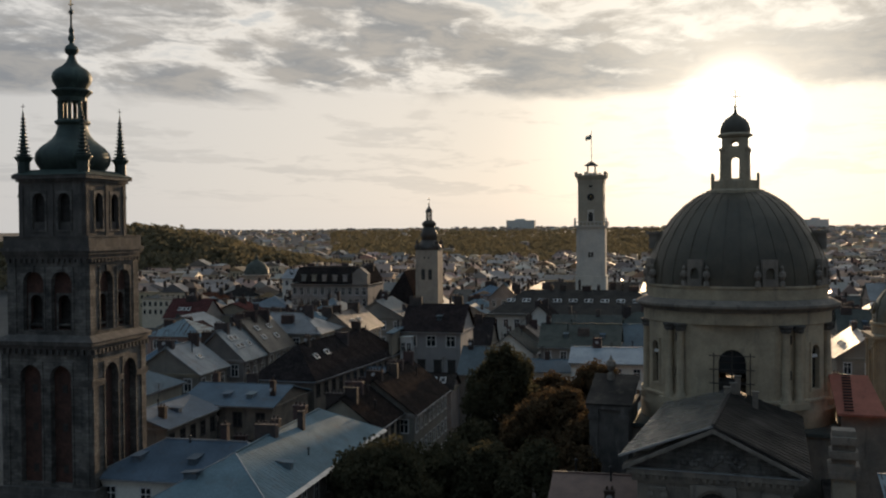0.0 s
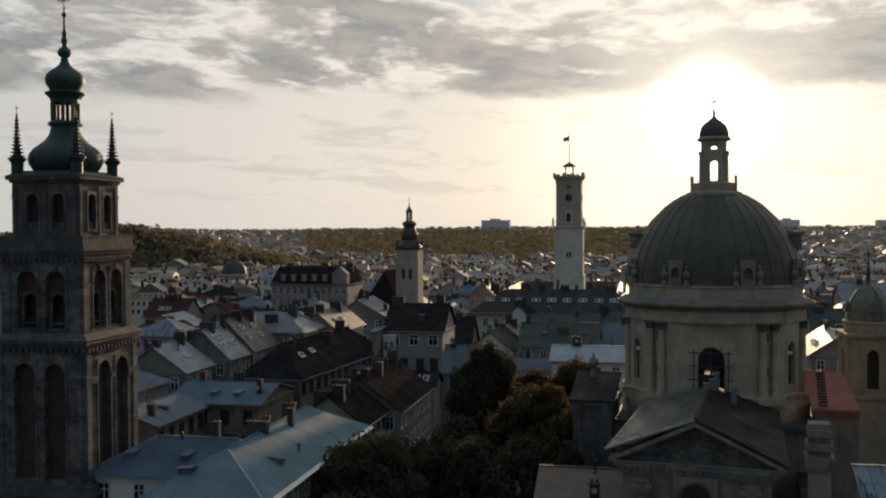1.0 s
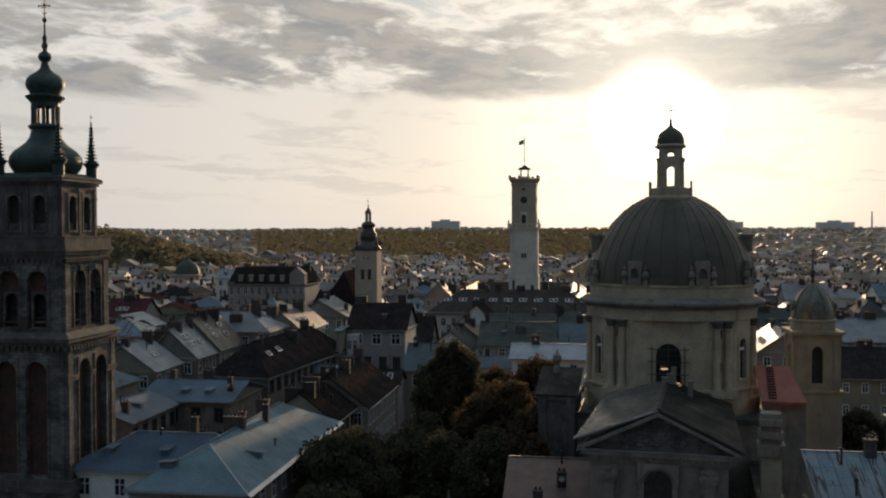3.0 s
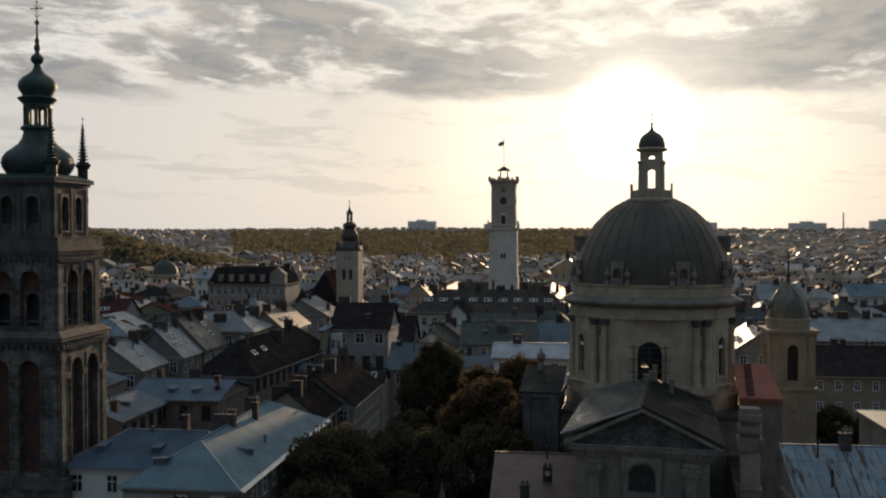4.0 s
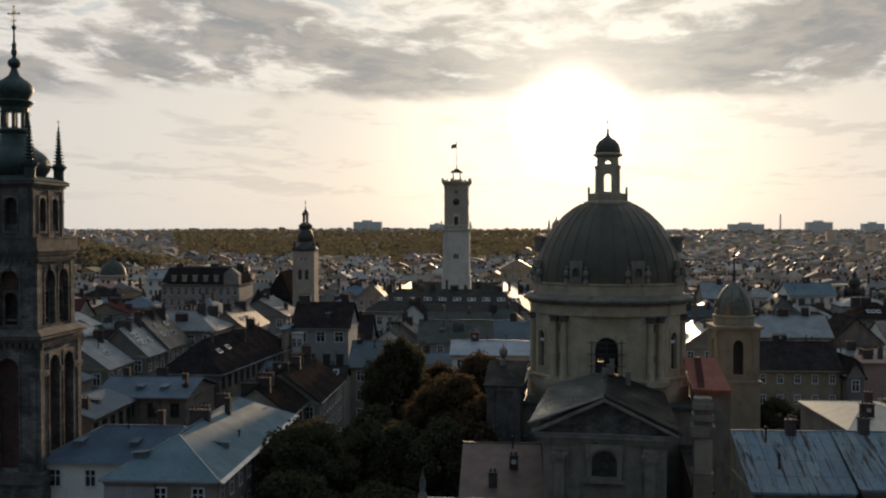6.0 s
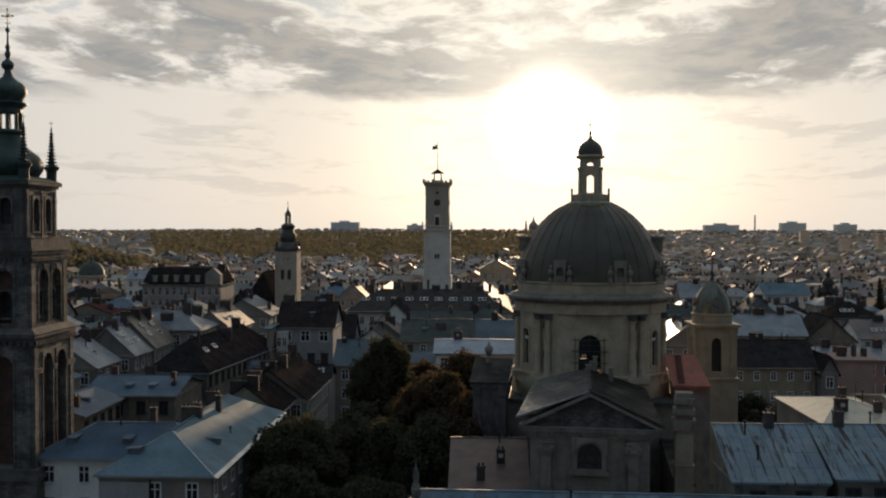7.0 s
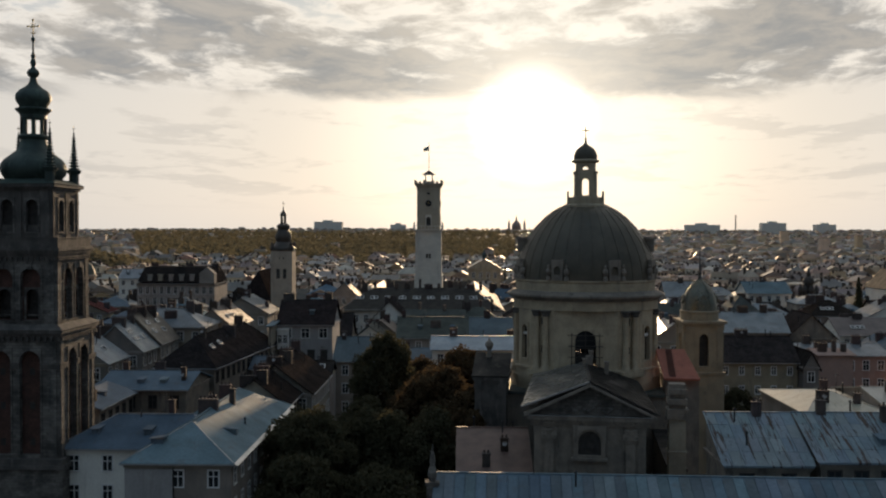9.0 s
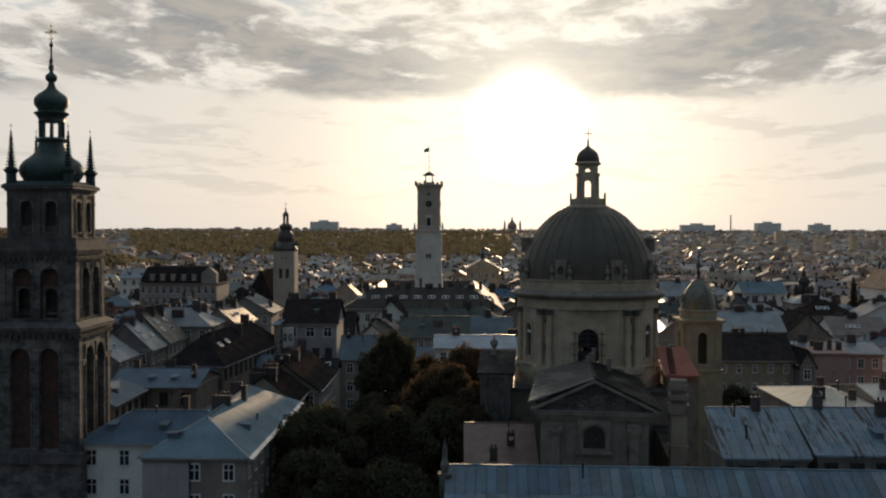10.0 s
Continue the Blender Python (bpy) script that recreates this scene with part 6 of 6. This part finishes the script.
# ---------------------------------------------------------------- the town beyond
def town():
    rnd = random.Random(21)
    walls = [PLASTER, PLASTER, CREAM, PLASTER, PINK]
    roofs = [METAL, SHEET, DARKROOF, REDROOF, METAL, GREENROOF, RUSTY, DARKROOF, SHEET, BROWNSHEET]
    words = {"blue_grey_roof_sheet": "blue-grey sheet roof", "dark_tile_roof": "dark tiled roof", "red_tile_roof": "red-brown tiled roof", "green_painted_roof_sheet": "grey-green sheet roof", "pale_roof_sheet_with_rust": "pale rusted sheet roof", "worn_galvanised_roof_sheet": "worn grey sheet roof", "brown_painted_roof_sheet": "brown sheet roof"}
    y = 150.0
    while y < 370:
        x = -0.47 * y - 22
        while x < 0.60 * y + 20:
            w, d = rnd.uniform(9, 16), rnd.uniform(9, 14)
            keep = not (-34 < x + w / 2 < 14 and y < 168) and not (x < 14 and y < 176)
            if keep and all(x + w < a or x > b or y + d < c or y > e for a, b, c, e in HOUSES):
                ze = rnd.uniform(11.5, 18.0) if y < 300 else rnd.uniform(10, 15.5)
                zr = ze + rnd.uniform(2.2, 5.0)
                kind = rnd.choice(["x", "y", "hx", "y", "hy"])
                roof, wall = rnd.choice(roofs), rnd.choice(walls)
                ch = [(x + rnd.uniform(1.5, w - 1.5), y + d / 2 + rnd.uniform(-1, 1), rnd.randrange(4)) for _ in range(rnd.choice([1, 2, 3, 4]))]
                li = [(x + w * 0.3 + i * 1.3, y + d * 0.2) for i in range(rnd.choice([0, 0, 2, 3]))] if kind in ("x", "hx") else []
                house(x, x + w - 0.3, y, y + d, ze, zr, kind, wall, roof, "town house with a " + words[roof.name], rows=2 if y < 300 else 1, every=3.4, chimneys=ch, lights=li, group="houses of the old town", pane=y < 320, near=False, turn=rnd.uniform(-3.5, 3.5),
                      dormers=[(x + w * (0.25 + 0.25 * i), y + d * 0.18) for i in range(rnd.choice([0, 0, 1, 2, 3]))] if kind in ("x", "hx") and not li else [])
            x += w + (rnd.uniform(0, 1.0) if rnd.random() < 0.75 else rnd.uniform(5, 9))
        y += rnd.uniform(15.5, 17) if rnd.random() < 0.6 else 24


town()


def far_town():
    """Houses too far to count: walls, tiled roofs, sheet roofs, windows and chimneys, each kind as one mesh."""
    rnd = random.Random(5)
    w, r, sheets, holes, stacks = Shape(), Shape(), Shape(), Shape(), Shape()
    for i in range(9500):
        y = 372 + 2430 * rnd.random() ** 1.5
        x = rnd.uniform(-0.66, 0.66) * y + 20
        if math.exp(-(((x + 390) / 130) ** 2) - ((y - 640) / 130) ** 2) > 0.15:
            continue
        if -0.36 * y < x < 0.05 * y and 930 < y < 2300 and rnd.random() < 0.994:
            continue
        g, a, b = lay(x, y), rnd.uniform(3.2, 7.5), rnd.uniform(3.2, 5.4)
        h = rnd.uniform(7, 16) if y < 1700 else rnd.uniform(4, 8)
        zr = h + (rnd.uniform(1.8, 4) if rnd.random() < 0.6 else rnd.uniform(0.3, 1.2))
        tower = rnd.random() < 0.03 and 1100 < y < 1600
        if tower:
            h = rnd.uniform(18, 30)
        m = Matrix.Translation((x, y, g)) @ Matrix.Rotation(rnd.choice([-0.12, 0.0, 0.1, 0.45]) + rnd.uniform(-0.12, 0.12), 4, "Z")
        w.box(-a, a, -b, b, -3, h, m)
        top = sheets if rnd.random() < 0.38 else r
        if tower:
            r.box(-a - 0.2, a + 0.2, -b - 0.2, b + 0.2, h, h + 0.8, m)
        else:
            across = rnd.random() < 0.4
            p, q = (b, a) if across else (a, b)
            k0, k1 = -p + q * 0.8, p - q * 0.8
            if rnd.random() < 0.5 or k1 <= k0:
                k0, k1 = -p - 0.3, p + 0.3
            pts = [(-p - 0.4, -q - 0.4, h), (p + 0.4, -q - 0.4, h), (p + 0.4, q + 0.4, h), (-p - 0.4, q + 0.4, h), (k0, 0, zr), (k1, 0, zr)]
            if across:
                pts = [(-v, u, z) for u, v, z in pts]
            top.add([m @ Vector(c) for c in pts], [(0, 1, 5, 4), (1, 2, 5), (2, 3, 4, 5), (3, 0, 4), (3, 2, 1, 0)])
        if y < 900:
            n = int(2 * a / 2.3)
            for j in range(2 if y < 620 else 1):
                for k in range(n):
                    c = -a + (k + 0.5) * 2 * a / n
                    holes.box(c - 0.5, c + 0.5, -b - 0.06, -b + 0.02, h - 3.0 - 3.4 * j, h - 1.2 - 3.4 * j, m)
            for k in range(rnd.choice([1, 2, 2, 3])):
                c, e = rnd.uniform(-0.8, 0.8) * a, rnd.uniform(-0.4, 0.4) * b
                stacks.box(c - rnd.uniform(0.3, 0.9), c + 0.4, e - 0.35, e + 0.35, h, max(zr, h + 1) + rnd.uniform(0.3, 1.3), m)
    tagged(new("far_house_walls", w.mesh("far_house_walls", FARWALL)), "walls of countless far houses, toned pale and warm for haze", "houses", kind="stuff")
    tagged(new("far_tiled_roofs", r.mesh("far_tiled_roofs", FARROOF)), "brown tiled roofs of countless far houses, lightened for haze", "roofs", kind="stuff")
    tagged(new("far_sheet_roofs", sheets.mesh("far_sheet_roofs", FARSHEET)), "grey sheet-metal roofs of countless far houses", "roofs", kind="stuff")
    tagged(new("far_house_windows", holes.mesh("far_house_windows", GLASS)), "dark windows of countless far houses", "windows", kind="stuff")
    tagged(new("far_chimneys", stacks.mesh("far_chimneys", CHIMNEY)), "sooty chimneys of countless far houses", "chimneys", kind="stuff")


far_town()


def woods():
    """Tree crowns of the far woods as uneven clumps."""
    rs = np.random.RandomState(3)
    places = []
    while len(places) < 2600:
        x, y = rs.uniform(-760, -150), rs.uniform(430, 900)
        if math.exp(-(((x + 390) / 130) ** 2) - ((y - 640) / 130) ** 2) > rs.uniform(0.10, 0.4):
            places.append((x, y))
    for i in range(6000):
        y = 940 + 1300 * rs.rand() ** 1.4
        places.append((rs.uniform(-0.40, 0.06) * y, y))
    for i in range(2600):
        y = 1500 + 2000 * rs.rand()
        places.append((rs.uniform(-0.7, 0.7) * y, y))
    for i in range(8500):
        y = 385 + 1300 * rs.rand() ** 1.2
        places.append((rs.uniform(-0.6, 0.6) * y, y))
    n = 20
    P = np.array(places)
    g = np.array([lay(x, y) for x, y in places])
    size = rs.uniform(3.2, 6.0, len(P))
    c = np.repeat(np.c_[P, g + size * 1.0], n, axis=0)
    k = np.repeat(size, n)[:, None]
    d = rs.normal(size=(len(c), 3))
    d /= np.linalg.norm(d, axis=1)[:, None]
    c = c + d * k * rs.uniform(0.35, 0.95, (len(c), 1)) * np.array([1.0, 1.0, 0.85])
    u = np.cross(d, rs.normal(size=d.shape))
    u /= np.linalg.norm(u, axis=1)[:, None]
    w = np.cross(d + rs.normal(size=d.shape) * 0.5, u)
    w /= np.linalg.norm(w, axis=1)[:, None]
    r = k * rs.uniform(0.2, 0.38, (len(c), 1))
    s = Shape()
    quads = np.stack([c - u * r, c - w * r * 0.8, c + u * r, c + w * r * 0.8], axis=1).reshape(-1, 3)
    s.v = quads.tolist()
    s.f = [(4 * i, 4 * i + 1, 4 * i + 2, 4 * i + 3) for i in range(len(c))]
    tagged(new("far_woods", s.mesh("far_woods", WOODS)), "dark wooded hill and far belts of trees", "woods", kind="stuff")


woods()


def skyline():
    """Large far buildings on the horizon."""
    def slab(x, y, w, d, h, label="long slab block of flats on the horizon, pale in place of haze"):
        t = thing("apartment_block", x, y, lay(x, y) - 2, label, "building", "blocks on the horizon")
        # cream walls give the blocks the paleness that haze would
        part("wall", Shape().box(-w, w, -d, d, 0, h), CREAM, t)
        part("roof_house", Shape().box(-w * 0.4, w * 0.3, -d * 0.6, d * 0.6, h, h + 4), CREAM, t)
    slab(-360, 2450, 36, 12, 28)
    slab(-180, 2450, 20, 12, 22)
    slab(330, 2300, 26, 12, 26)
    slab(560, 2300, 40, 12, 24)
    slab(760, 2400, 30, 12, 30)
    slab(870, 2350, 24, 12, 26)
    t = thing("smokestack", 640, 2300, lay(640, 2300) - 2, "thin far factory chimney", "chimney")
    part("stack", Shape().lathe([(2.2, 0), (1.5, 48)], 12), FARWALL, t)
    t = thing("far_church", 131, 2600, lay(131, 2600) - 2, "far church with a pointed dome on the horizon", "church")
    part("body", Shape().box(-24, 24, -12, 12, 0, 12), FARWALL, t)
    part("dome", Shape().lathe([(13, 12), (13, 20), (11, 27), (6, 33), (3, 36), (2, 42), (0.3, 50)], 14), FARROOF, t)
    for s in (-20, 22):
        part("turret", Shape().lathe([(3, 10), (3, 26), (2, 32), (0.2, 40)], 10, s, 0), FARROOF, t)


skyline()
